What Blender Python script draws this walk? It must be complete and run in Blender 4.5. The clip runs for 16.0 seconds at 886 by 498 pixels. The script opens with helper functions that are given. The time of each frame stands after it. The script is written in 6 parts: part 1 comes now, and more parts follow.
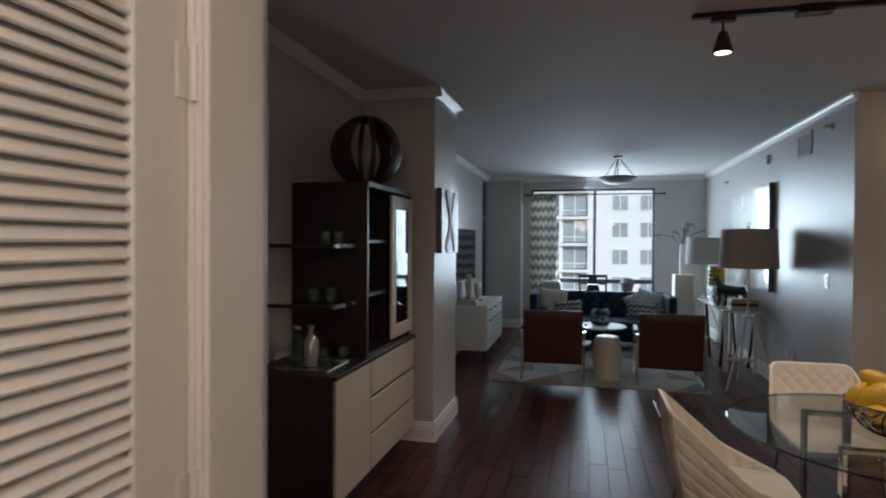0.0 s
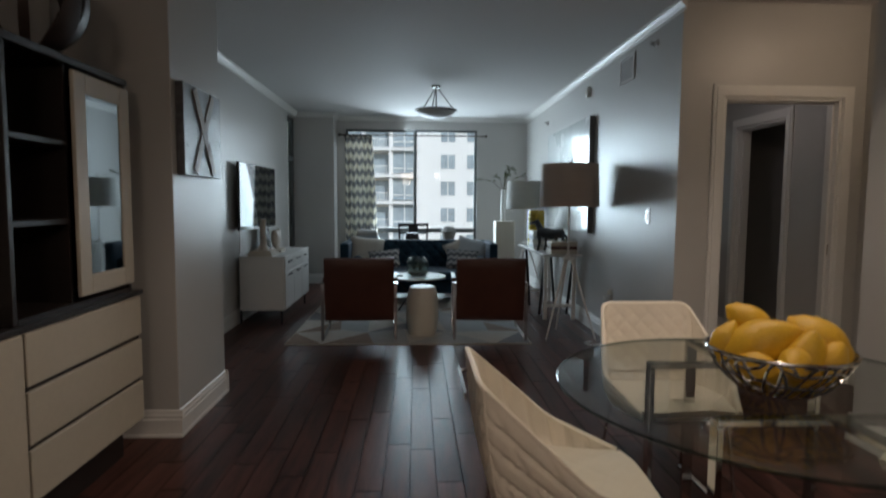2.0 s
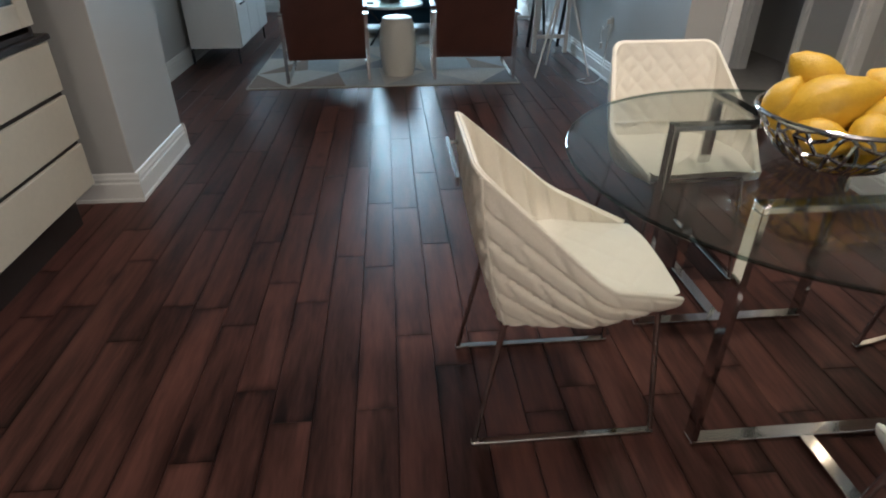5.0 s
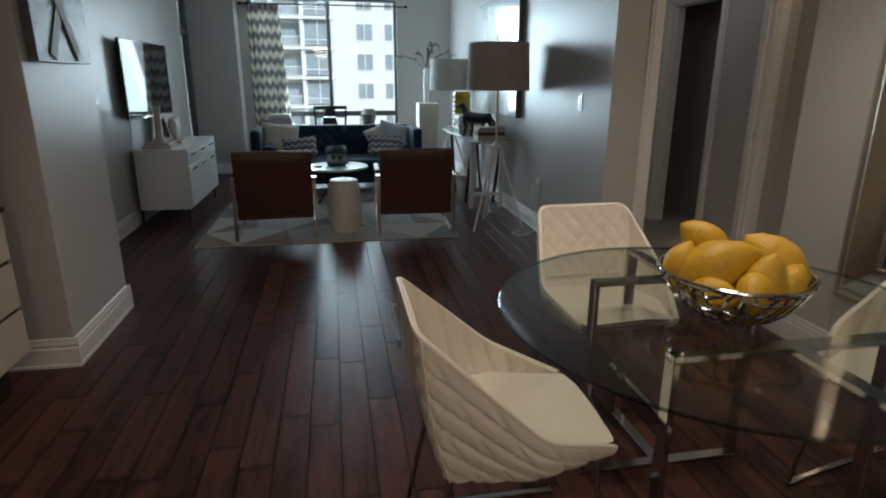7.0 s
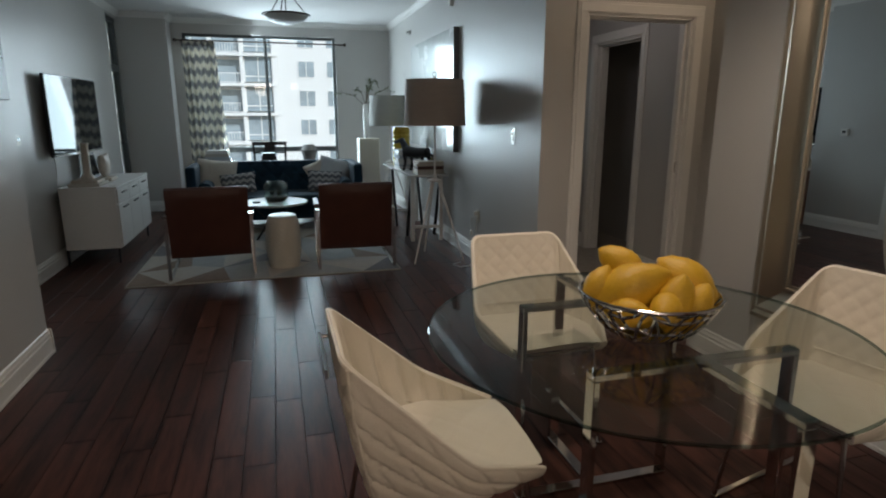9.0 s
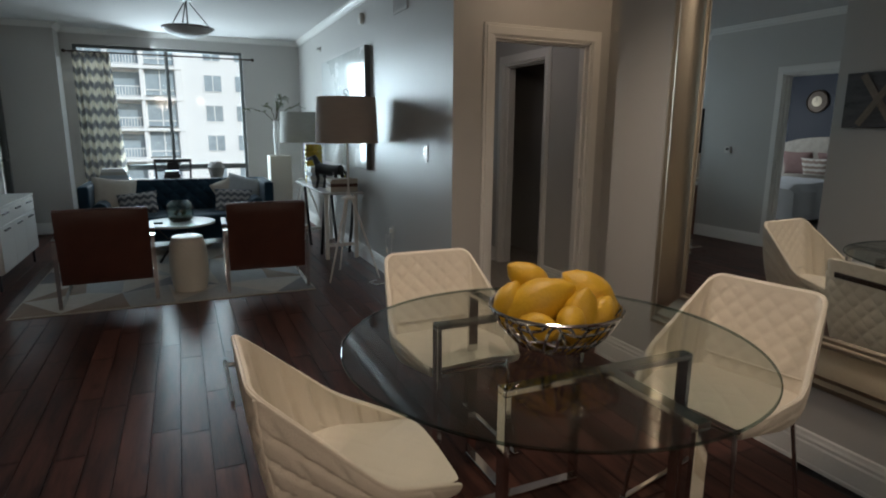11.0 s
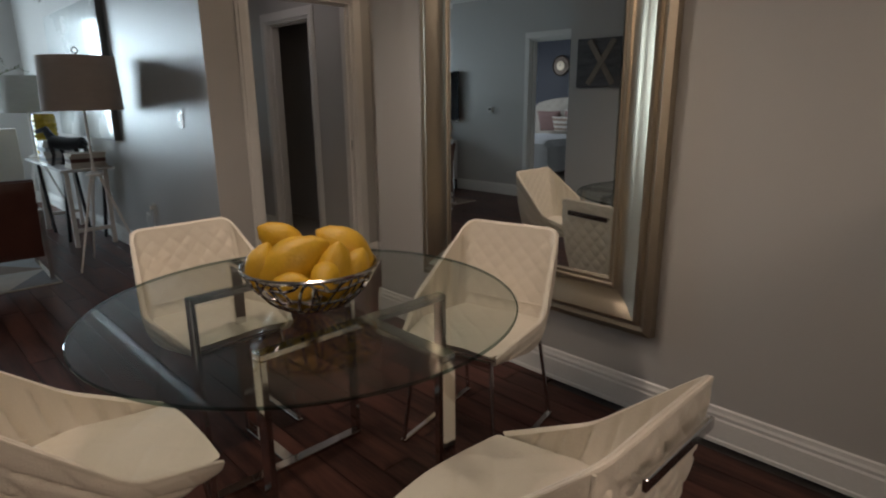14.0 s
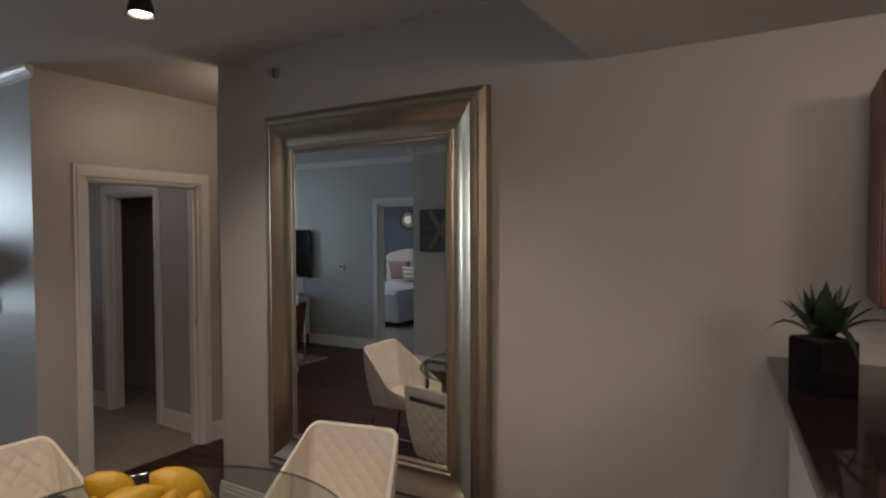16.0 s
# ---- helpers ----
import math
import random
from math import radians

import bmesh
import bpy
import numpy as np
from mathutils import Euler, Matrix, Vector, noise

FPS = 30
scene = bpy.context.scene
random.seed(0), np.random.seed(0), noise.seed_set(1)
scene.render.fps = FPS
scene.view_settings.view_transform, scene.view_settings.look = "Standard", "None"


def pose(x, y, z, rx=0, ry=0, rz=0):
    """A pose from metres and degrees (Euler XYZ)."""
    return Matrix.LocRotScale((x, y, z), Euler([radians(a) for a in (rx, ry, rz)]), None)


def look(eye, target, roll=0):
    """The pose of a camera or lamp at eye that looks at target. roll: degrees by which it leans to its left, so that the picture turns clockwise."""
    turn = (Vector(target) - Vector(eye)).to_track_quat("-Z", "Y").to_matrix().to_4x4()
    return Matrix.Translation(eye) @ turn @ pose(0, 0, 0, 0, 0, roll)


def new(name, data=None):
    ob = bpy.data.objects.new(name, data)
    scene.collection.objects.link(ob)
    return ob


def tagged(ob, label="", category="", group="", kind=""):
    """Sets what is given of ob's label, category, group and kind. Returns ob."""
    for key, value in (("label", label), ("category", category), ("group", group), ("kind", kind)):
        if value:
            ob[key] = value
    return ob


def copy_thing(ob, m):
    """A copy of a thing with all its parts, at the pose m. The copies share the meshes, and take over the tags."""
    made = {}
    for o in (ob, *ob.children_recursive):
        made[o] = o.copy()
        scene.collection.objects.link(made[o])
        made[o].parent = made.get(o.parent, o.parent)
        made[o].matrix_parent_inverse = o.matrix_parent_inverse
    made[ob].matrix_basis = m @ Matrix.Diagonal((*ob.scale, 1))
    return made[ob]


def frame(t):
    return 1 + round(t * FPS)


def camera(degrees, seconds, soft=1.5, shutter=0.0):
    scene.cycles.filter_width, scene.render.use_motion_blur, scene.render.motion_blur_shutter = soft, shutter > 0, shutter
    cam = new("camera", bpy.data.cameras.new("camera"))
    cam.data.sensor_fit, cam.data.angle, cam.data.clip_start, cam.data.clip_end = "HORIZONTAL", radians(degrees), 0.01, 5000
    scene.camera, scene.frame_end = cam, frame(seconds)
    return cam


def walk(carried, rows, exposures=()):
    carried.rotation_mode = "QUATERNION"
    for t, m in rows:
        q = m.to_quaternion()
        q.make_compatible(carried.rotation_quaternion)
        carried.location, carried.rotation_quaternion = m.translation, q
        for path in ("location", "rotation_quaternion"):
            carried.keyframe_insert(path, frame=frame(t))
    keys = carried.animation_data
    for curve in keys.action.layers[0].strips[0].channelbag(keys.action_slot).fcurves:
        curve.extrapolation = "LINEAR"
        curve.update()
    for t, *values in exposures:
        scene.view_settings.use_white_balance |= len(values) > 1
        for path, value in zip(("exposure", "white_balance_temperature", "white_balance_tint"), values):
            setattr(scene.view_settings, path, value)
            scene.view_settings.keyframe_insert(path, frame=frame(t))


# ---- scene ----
cam = camera(74.6, 16.0, soft=2.0, shutter=0.3)
PATH = [
    (0, (1.094, 3.049, 1.531), (0.62, 4.992, 1.506), 0.3),
    (0.5, (1.112, 3.35, 1.488), (0.834, 5.33, 1.51), 0.2),
    (1, (1.134, 3.636, 1.482), (1.06, 5.635, 1.505), 0.4),
    (1.5, (1.269, 3.9, 1.434), (1.314, 5.899, 1.439), 0.4),
    (2, (1.28, 4.143, 1.299), (1.373, 6.135, 1.141), 0.4),
    (2.5, (1.276, 4.325, 1.148), (1.362, 6.233, 0.554), 0.4),
    (3, (1.237, 4.491, 1.07), (1.31, 6.232, 0.088), -0.1),
    (5.3, (1.284, 4.521, 1.333), (1.444, 6.235, 0.316), 0.1),
    (5.5, (1.278, 4.506, 1.35), (1.446, 6.258, 0.401), 0.1),
    (6, (1.268, 4.482, 1.372), (1.448, 6.309, 0.578), 0.1),
    (6.5, (1.283, 4.452, 1.386), (1.526, 6.325, 0.729), 0.2),
    (7, (1.288, 4.434, 1.382), (1.635, 6.321, 0.816), 0.2),
    (7.5, (1.283, 4.44, 1.384), (1.688, 6.327, 0.86), 0.2),
    (8, (1.262, 4.442, 1.384), (1.686, 6.333, 0.89), 0.3),
    (8.5, (1.296, 4.417, 1.388), (1.732, 6.311, 0.916), 0.2),
    (9, (1.334, 4.388, 1.378), (1.864, 6.262, 0.925), 0.1),
    (9.5, (1.334, 4.389, 1.376), (1.969, 6.232, 0.932), 0.1),
    (10, (1.34, 4.383, 1.392), (2.039, 6.206, 0.959), -0.1),
    (10.2, (1.336, 4.363, 1.394), (2.066, 6.176, 0.971), 0.1),
    (12.3, (1.386, 4.419, 1.368), (2.267, 6.172, 0.978), -0.2),
    (12.5, (1.381, 4.41, 1.363), (2.293, 6.145, 0.966), -0.2),
    (13, (1.44, 4.333, 1.351), (2.469, 5.992, 0.917), -0.5),
    (13.5, (1.456, 4.32, 1.343), (2.679, 5.83, 0.868), -0.6),
    (14, (1.472, 4.324, 1.349), (2.824, 5.709, 0.843), -0.5),
    (14.5, (1.471, 4.296, 1.42), (2.952, 5.539, 0.911), -0.5),
    (15, (1.402, 4.295, 1.525), (3.022, 5.408, 1.155), 0.3),
    (15.5, (1.414, 4.268, 1.602), (3.097, 5.32, 1.358), -0.2),
    (16, (1.388, 4.165, 1.688), (3.092, 5.211, 1.626), -0.2),
]
EXPOSURES = [(0.0, -0.10, 6350, 15), (1.0, 0.0, 6400, 14), (2.0, -0.15, 6450, 13), (2.5, -0.18, 6500, 14), (2.7, 0.22, 6600, 17), (3.0, 0.84, 6700, 20), (5.3, 1.10, 5550, 5), (5.5, 1.07, 5550, 5), (6.0, 0.76, 5700, 7),
             (6.5, 0.44, 6000, 10), (7.0, 0.10, 6300, 10), (8.0, -0.02, 6450, 11), (10.0, -0.04, 6500, 11), (13.0, -0.04, 6550, 13), (14.0, -0.02, 6500, 14), (15.0, 0.0, 6350, 15), (16.0, 0.06, 6450, 17)]
walk(cam, [(t, look(eye, target, roll)) for t, eye, target, roll in PATH], exposures=EXPOSURES)

# ---- light ----
world = bpy.data.worlds.new("sky")
scene.world = world
world.use_nodes = True
wn = world.node_tree
sky = wn.nodes.new("ShaderNodeTexSky")
sky.sky_type = "NISHITA"
sky.sun_disc = False
sky.sun_elevation, sky.sun_rotation = radians(37), radians(155)
wn.nodes["Background"].inputs["Strength"].default_value = 0.15
wn.links.new(sky.outputs[0], wn.nodes["Background"].inputs[0])


def lamp(name, kind, m, energy, color, **kw):
    d = bpy.data.lights.new(name, kind)
    d.energy, d.color = energy, color
    for k, v in kw.items():
        if k == "size":
            d.size = v
        if k == "size_y":
            d.shape, d.size_y = "RECTANGLE", v
        if k == "angle":
            d.angle = v
        if k == "spot":
            d.spot_size, d.spot_blend = v, 0.6
        if k == "radius":
            d.shadow_soft_size = v
    ob = new(name, d)
    ob.matrix_world = m
    return ob


lamp("sun", "SUN", look((0, 0, 0), (-0.35, 0.75, -0.62)), 3.2, (0.96, 0.98, 1.0), angle=radians(0.6))
lamp("window_daylight", "AREA", look((1.25, 14.32, 1.5), (3.40, 12.32, 0.95)), 128, (0.72, 0.90, 1.0), size=1.75, size_y=2.1)


lamp("window_skylight", "AREA", look((1.2, 13.99, 1.45), (0.7, 11.6, 0.2)), 25, (0.74, 0.91, 1.0), size=2.1, size_y=1.95)
lamp("bedroom_daylight", "AREA", look((-2.6, 12.5, 1.5), (-2.6, 9, 0.9)), 34, (0.85, 0.93, 1.0), size=1.6, size_y=1.5)
WARM = (1.0, 0.83, 0.67)
lamp("entry_lamp_light", "POINT", pose(1.0, 2.55, 2.22), 46, (1.0, 0.80, 0.62), radius=0.28)
# added fill from the kitchen side, evens out the dining walls
lamp("kitchen_fill_light", "POINT", pose(2.0, 3.9, 2.2), 7, WARM, radius=0.12)
lamp("recess_lamp_light", "POINT", pose(4.15, 7.12, 2.52), 5, (1.0, 0.77, 0.55), radius=0.08)
# added fill without a fixture, brightens the hall and its closet
lamp("hall_fill_light", "POINT", pose(3.62, 8.95, 2.25), 2.3, (1.0, 0.90, 0.88), radius=0.15)
for x in (1.765, 2.664):
    lamp("track_light", "SPOT", look((x, 6.25, 2.475), (x, 6.17, 0.0)), 36, WARM, spot=radians(150), radius=0.09)


# ---- materials ----
def nodes_of(name):
    m = bpy.data.materials.new(name)
    m.use_nodes = True
    nt = m.node_tree
    return m, nt, nt.nodes["Principled BSDF"]


def mat(name, c, rough=0.5, metal=0.0, var=0.12, scale=6.0, fine=90.0, bump=0.02, coat=0.0, stretch=(1, 1, 1), spec=0.5, sheen=0.0, trans=0.0, wear=0.07):
    """A surface of colour c with variation at two scales, fine relief and uneven gloss."""
    m, nt, b = nodes_of(name)
    L = nt.links.new
    tc = nt.nodes.new("ShaderNodeTexCoord")
    mp = nt.nodes.new("ShaderNodeMapping")
    mp.inputs["Scale"].default_value = stretch
    L(tc.outputs["Object"], mp.inputs[0])
    n1 = nt.nodes.new("ShaderNodeTexNoise")
    n1.inputs["Scale"].default_value, n1.inputs["Detail"].default_value = scale, 4
    n2 = nt.nodes.new("ShaderNodeTexNoise")
    n2.inputs["Scale"].default_value, n2.inputs["Detail"].default_value = fine, 5
    L(mp.outputs[0], n1.inputs[0])
    L(mp.outputs[0], n2.inputs[0])
    add = nt.nodes.new("ShaderNodeMath")
    add.operation = "ADD"
    L(n1.outputs[0], add.inputs[0])
    L(n2.outputs[0], add.inputs[1])
    mr = nt.nodes.new("ShaderNodeMapRange")
    mr.inputs["From Min"].default_value, mr.inputs["From Max"].default_value = 0.6, 1.4
    mr.inputs["To Min"].default_value, mr.inputs["To Max"].default_value = 1 - var, 1 + var
    L(add.outputs[0], mr.inputs[0])
    mix = nt.nodes.new("ShaderNodeVectorMath")
    mix.operation = "SCALE"
    mix.inputs[0].default_value = c
    L(mr.outputs[0], mix.inputs["Scale"])
    L(mix.outputs[0], b.inputs["Base Color"])
    rr = nt.nodes.new("ShaderNodeMapRange")
    rr.inputs["To Min"].default_value, rr.inputs["To Max"].default_value = max(rough - wear, 0.02), rough + wear
    L(n1.outputs[0], rr.inputs[0])
    L(rr.outputs[0], b.inputs["Roughness"])
    b.inputs["Metallic"].default_value = metal
    b.inputs["Specular IOR Level"].default_value = spec
    b.inputs["Coat Weight"].default_value = coat
    b.inputs["Sheen Weight"].default_value = sheen
    b.inputs["Transmission Weight"].default_value = trans
    if bump:
        bp = nt.nodes.new("ShaderNodeBump")
        bp.inputs["Strength"].default_value, bp.inputs["Distance"].default_value = min(1.0, bump * 8), 0.004
        L(n2.outputs[0], bp.inputs["Height"])
        L(bp.outputs[0], b.inputs["Normal"])
    return m


def plain(name, c, rough=0.3, metal=0.0, trans=0.0, ior=1.45, emit=0.0, alpha=1.0):
    m, nt, b = nodes_of(name)
    b.inputs["Base Color"].default_value = (*c, 1)
    b.inputs["Roughness"].default_value, b.inputs["Metallic"].default_value = rough, metal
    b.inputs["Transmission Weight"].default_value, b.inputs["IOR"].default_value = trans, ior
    if emit:
        b.inputs["Emission Color"].default_value = (*c, 1)
        b.inputs["Emission Strength"].default_value = emit
    return m


def thin_glass(name, tint=(0.9, 0.97, 0.95), gloss=0.9):
    """Thin clear pane: mostly see-through, with a mirror gloss that grows at grazing angles."""
    m = bpy.data.materials.new(name)
    m.use_nodes = True
    nt = m.node_tree
    nt.nodes.clear()
    out = nt.nodes.new("ShaderNodeOutputMaterial")
    tr = nt.nodes.new("ShaderNodeBsdfTransparent")
    tr.inputs[0].default_value = (*tint, 1)
    gl = nt.nodes.new("ShaderNodeBsdfGlossy")
    gl.inputs["Roughness"].default_value = 0.01
    lw = nt.nodes.new("ShaderNodeLayerWeight")
    lw.inputs[0].default_value = 0.5
    pw = nt.nodes.new("ShaderNodeMath")
    pw.operation = "POWER"
    pw.inputs[1].default_value = 4.5
    nt.links.new(lw.outputs["Facing"], pw.inputs[0])
    fr = nt.nodes.new("ShaderNodeMath")
    fr.operation = "MULTIPLY_ADD"
    fr.inputs[1].default_value, fr.inputs[2].default_value = gloss, 0.075 * gloss
    nt.links.new(pw.outputs[0], fr.inputs[0])
    mx = nt.nodes.new("ShaderNodeMixShader")
    nt.links.new(fr.outputs[0], mx.inputs[0])
    nt.links.new(tr.outputs[0], mx.inputs[1])
    nt.links.new(gl.outputs[0], mx.inputs[2])
    nt.links.new(mx.outputs[0], out.inputs[0])
    return m


PAINT = mat("grey_eggshell_paint", (0.48, 0.47, 0.45), 0.33, var=0.012, scale=0.9, fine=220, bump=0.03, spec=0.68, wear=0.025)
CEIL = mat("flat_ceiling_paint", (0.64, 0.63, 0.62), 0.8, var=0.03, scale=1.0, fine=160, bump=0.05)
WHITE = mat("white_gloss_paint", (0.74, 0.73, 0.70), 0.35, var=0.04, scale=3, fine=60, bump=0.015)
NAVY = mat("navy_wall_paint", (0.022, 0.028, 0.045), 0.6, var=0.06, scale=2, fine=200)
ESPRESSO = mat("espresso_wood", (0.022, 0.016, 0.014), 0.38, var=0.3, scale=5, fine=70, bump=0.02, stretch=(1, 8, 8))
CREAMLAM = mat("cream_lacquer", (0.52, 0.47, 0.38), 0.45, var=0.05, scale=3, fine=40, bump=0.01)
LACQUER = mat("white_lacquer", (0.68, 0.67, 0.65), 0.3, var=0.03, scale=3, fine=40, bump=0.005)
CHROME = mat("polished_chrome", (0.62, 0.61, 0.60), 0.09, 1.0, var=0.06, scale=8, fine=120, bump=0)
STEEL = mat("brushed_steel", (0.42, 0.40, 0.38), 0.28, 1.0, var=0.1, scale=8, fine=150, bump=0.01)
BLACKMETAL = mat("black_metal", (0.02, 0.02, 0.022), 0.42, 0.3, var=0.2, scale=12, fine=90)
BRONZE = mat("dark_bronze", (0.07, 0.055, 0.045), 0.4, 0.8, var=0.2, scale=12, fine=90)
WHITELEATHER = mat("ivory_quilted_leather", (0.76, 0.70, 0.60), 0.42, var=0.05, scale=7, fine=240, bump=0.05)
BROWNLEATHER = mat("oxblood_leather", (0.078, 0.027, 0.018), 0.42, var=0.25, scale=7, fine=160, bump=0.05)
VELVET = mat("teal_velvet", (0.008, 0.030, 0.052), 0.8, var=0.3, scale=9, fine=150, bump=0.05, sheen=0.05, spec=0.25)
LINEN = mat("linen_shade", (0.50, 0.42, 0.36), 0.85, var=0.08, scale=10, fine=320, bump=0.08, stretch=(1, 1, 3))
LINENGREY = mat("grey_linen_shade", (0.50, 0.50, 0.47), 0.85, var=0.08, scale=10, fine=320, bump=0.08, stretch=(1, 1, 3))
BEIGEFAB = mat("beige_woven_fabric", (0.50, 0.46, 0.40), 0.9, var=0.1, scale=12, fine=300, bump=0.1)
GREYFAB = mat("blue_grey_fabric", (0.46, 0.50, 0.53), 0.9, var=0.12, scale=12, fine=300, bump=0.1)
CERAMIC = mat("cream_ceramic", (0.62, 0.58, 0.50), 0.35, var=0.05, scale=5, fine=80, bump=0.02)
MARBLE = mat("pale_marble", (0.62, 0.61, 0.60), 0.22, var=0.12, scale=4, fine=14, bump=0)
GRANITE = mat("black_granite", (0.022, 0.018, 0.018), 0.04, var=0.7, scale=40, fine=240, bump=0, spec=0.6)
LEMON = mat("lemon_peel", (0.60, 0.355, 0.018), 0.46, var=0.08, scale=14, fine=190, bump=0.07)
LEAF = mat("succulent_leaf", (0.022, 0.042, 0.022), 0.4, var=0.4, scale=14, fine=80)
OLIVE = mat("olive_foliage", (0.09, 0.11, 0.045), 0.55, var=0.3, scale=14, fine=80)
CARPET = mat("beige_carpet", (0.36, 0.33, 0.29), 0.95, var=0.16, scale=20, fine=420, bump=0.12)
BLACKPLASTIC = mat("black_plastic", (0.012, 0.012, 0.014), 0.3, var=0.1, scale=10, fine=90, bump=0)
TVGLASS = plain("dark_tv_glass", (0.006, 0.006, 0.008), 0.04)
TVGLASS.node_tree.nodes["Principled BSDF"].inputs["Specular IOR Level"].default_value = 0.10
MIRROR = plain("mirror_silver", (0.80, 0.83, 0.83), 0.0, 1.0)
GLASS = thin_glass("clear_glass")
WINGLASS = thin_glass("window_glass", (0.93, 0.97, 0.97), 0.25)
TABLEGLASS = thin_glass("greenish_table_glass", (0.86, 0.885, 0.865), 0.52)
GLASSEDGE = thin_glass("green_glass_edge", (0.30, 0.38, 0.36), 0.6)
CHAMPAGNE = mat("antique_champagne_leaf", (0.54, 0.475, 0.37), 0.32, 1.0, var=0.05, scale=3, fine=160, bump=0.002)
CHAMPDARK = mat("tarnished_champagne_leaf", (0.36, 0.31, 0.24), 0.42, 0.85, var=0.08, scale=3, fine=160, bump=0.002)
ALU = mat("dark_window_aluminium", (0.10, 0.11, 0.11), 0.45, 0.4, var=0.08, scale=6, fine=100)
PLATE = mat("ivory_plastic", (0.62, 0.60, 0.55), 0.35, var=0.03, scale=8, fine=60, bump=0)
STUCCO = mat("white_stucco", (0.80, 0.80, 0.79), 0.85, var=0.05, scale=0.3, fine=6, bump=0.02)
FARGLASS = mat("far_window_glass", (0.30, 0.36, 0.40), 0.1, var=0.25, scale=0.4, fine=2, bump=0)
GROUND = mat("street_ground", (0.12, 0.12, 0.115), 0.9, var=0.2, scale=0.1, fine=3)


# ---- building helpers ----
def box(bm, x0, x1, y0, y1, z0, z1, bev=0.0, seg=2):
    vs = [bm.verts.new((x, y, z)) for x in (x0, x1) for y in (y0, y1) for z in (z0, z1)]
    fs = [bm.faces.new([vs[i] for i in q]) for q in ((0, 1, 3, 2), (4, 6, 7, 5), (0, 4, 5, 1), (2, 3, 7, 6), (0, 2, 6, 4), (1, 5, 7, 3))]
    if bev:
        es = list({e for f in fs for e in f.edges})
        bmesh.ops.bevel(bm, geom=es, offset=bev, segments=seg, profile=0.6, affect="EDGES")
    return bm


def boxes(*bs, bev=0.0, seg=2):
    bm = bmesh.new()
    for b in bs:
        box(bm, *b, bev=bev, seg=seg)
    return bm


def tube(bm, pts, r, n=10, flat=None, closed=False):
    """Sweeps a round (or, with flat=(w, h), a rectangular) section along a line of points."""
    pts = [Vector(p) for p in pts]
    rings = []
    k = len(pts)
    for i, p in enumerate(pts):
        a = pts[(i - 1) % k] if (closed or i) else p
        b = pts[(i + 1) % k] if (closed or i < k - 1) else p
        d = (b - a).normalized()
        up = Vector((0, 0, 1)) if abs(d.z) < 0.93 else Vector((0, 1, 0))
        s = d.cross(up).normalized()
        u = s.cross(d).normalized()
        if flat:
            w, h = flat
            ring = [p + s * x * w / 2 + u * y * h / 2 for x, y in ((-1, -1), (1, -1), (1, 1), (-1, 1))]
        else:
            rr = r[i] if isinstance(r, (list, tuple)) else r
            ring = [p + (s * math.cos(q) + u * math.sin(q)) * rr for q in (2 * math.pi * j / n for j in range(n))]
        rings.append([bm.verts.new(v) for v in ring])
    m = len(rings[0])
    for i in range(k if closed else k - 1):
        a, b = rings[i], rings[(i + 1) % k]
        for j in range(m):
            bm.faces.new((a[j], a[(j + 1) % m], b[(j + 1) % m], b[j]))
    if not closed:
        bm.faces.new(rings[0][::-1])
        bm.faces.new(rings[-1])
    return bm


def lathe(bm, prof, n=32, at=(0, 0, 0), cap=True):
    """Turns a profile of (radius, height) about the upright axis."""
    rings = []
    for r, z in prof:
        rings.append([bm.verts.new((at[0] + r * math.cos(2 * math.pi * j / n), at[1] + r * math.sin(2 * math.pi * j / n), at[2] + z)) for j in range(n)])
    for a, b in zip(rings, rings[1:]):
        for j in range(n):
            bm.faces.new((a[j], a[(j + 1) % n], b[(j + 1) % n], b[j]))
    if cap:
        if prof[0][0] > 1e-4:
            bm.faces.new(rings[0][::-1])
        if prof[-1][0] > 1e-4:
            bm.faces.new(rings[-1])
    return bm


def mesh_of(name, bm, material, smooth=False):
    bmesh.ops.recalc_face_normals(bm, faces=bm.faces)
    me = bpy.data.meshes.new(name)
    bm.to_mesh(me)
    bm.free()
    for m in material if isinstance(material, (list, tuple)) else [material]:
        me.materials.append(m)
    if smooth:
        me.shade_smooth()
        me.set_sharp_from_angle(angle=radians(38))
    return me


def part(name, bm, material, parent, label="", smooth=False):
    ob = new(name, mesh_of(name, bm, material, smooth))
    ob.parent = parent
    return tagged(ob, label)


def thing(name, label, category, m=None, group="", kind=""):
    ob = new(name)
    ob.empty_display_size = 0.1
    if m is not None:
        ob.matrix_world = m
    return tagged(ob, label, category, group, kind)


def single(name, bm, material, label, category, m=None, smooth=False, group="", kind=""):
    ob = new(name, mesh_of(name, bm, material, smooth))
    if m is not None:
        ob.matrix_world = m
    return tagged(ob, label, category, group, kind)


def structure(name, bm, material, label, category, smooth=False):
    return single(name, bm, material, label, category, smooth=smooth, kind="structure")


# ---- the plan: x across, y towards the window ----
XL, XR, XM = -0.62, 3.12, 3.70      # living-room left wall, living-room right wall, mirror wall
YW, YF, YD = 13.85, 13.50, 8.19     # window wall, pier beside the balcony door, hall door wall
CZ, SZ, YS = 2.70, 2.37, 4.88       # ceiling, dropped ceiling over the entry, its edge
T = 0.12

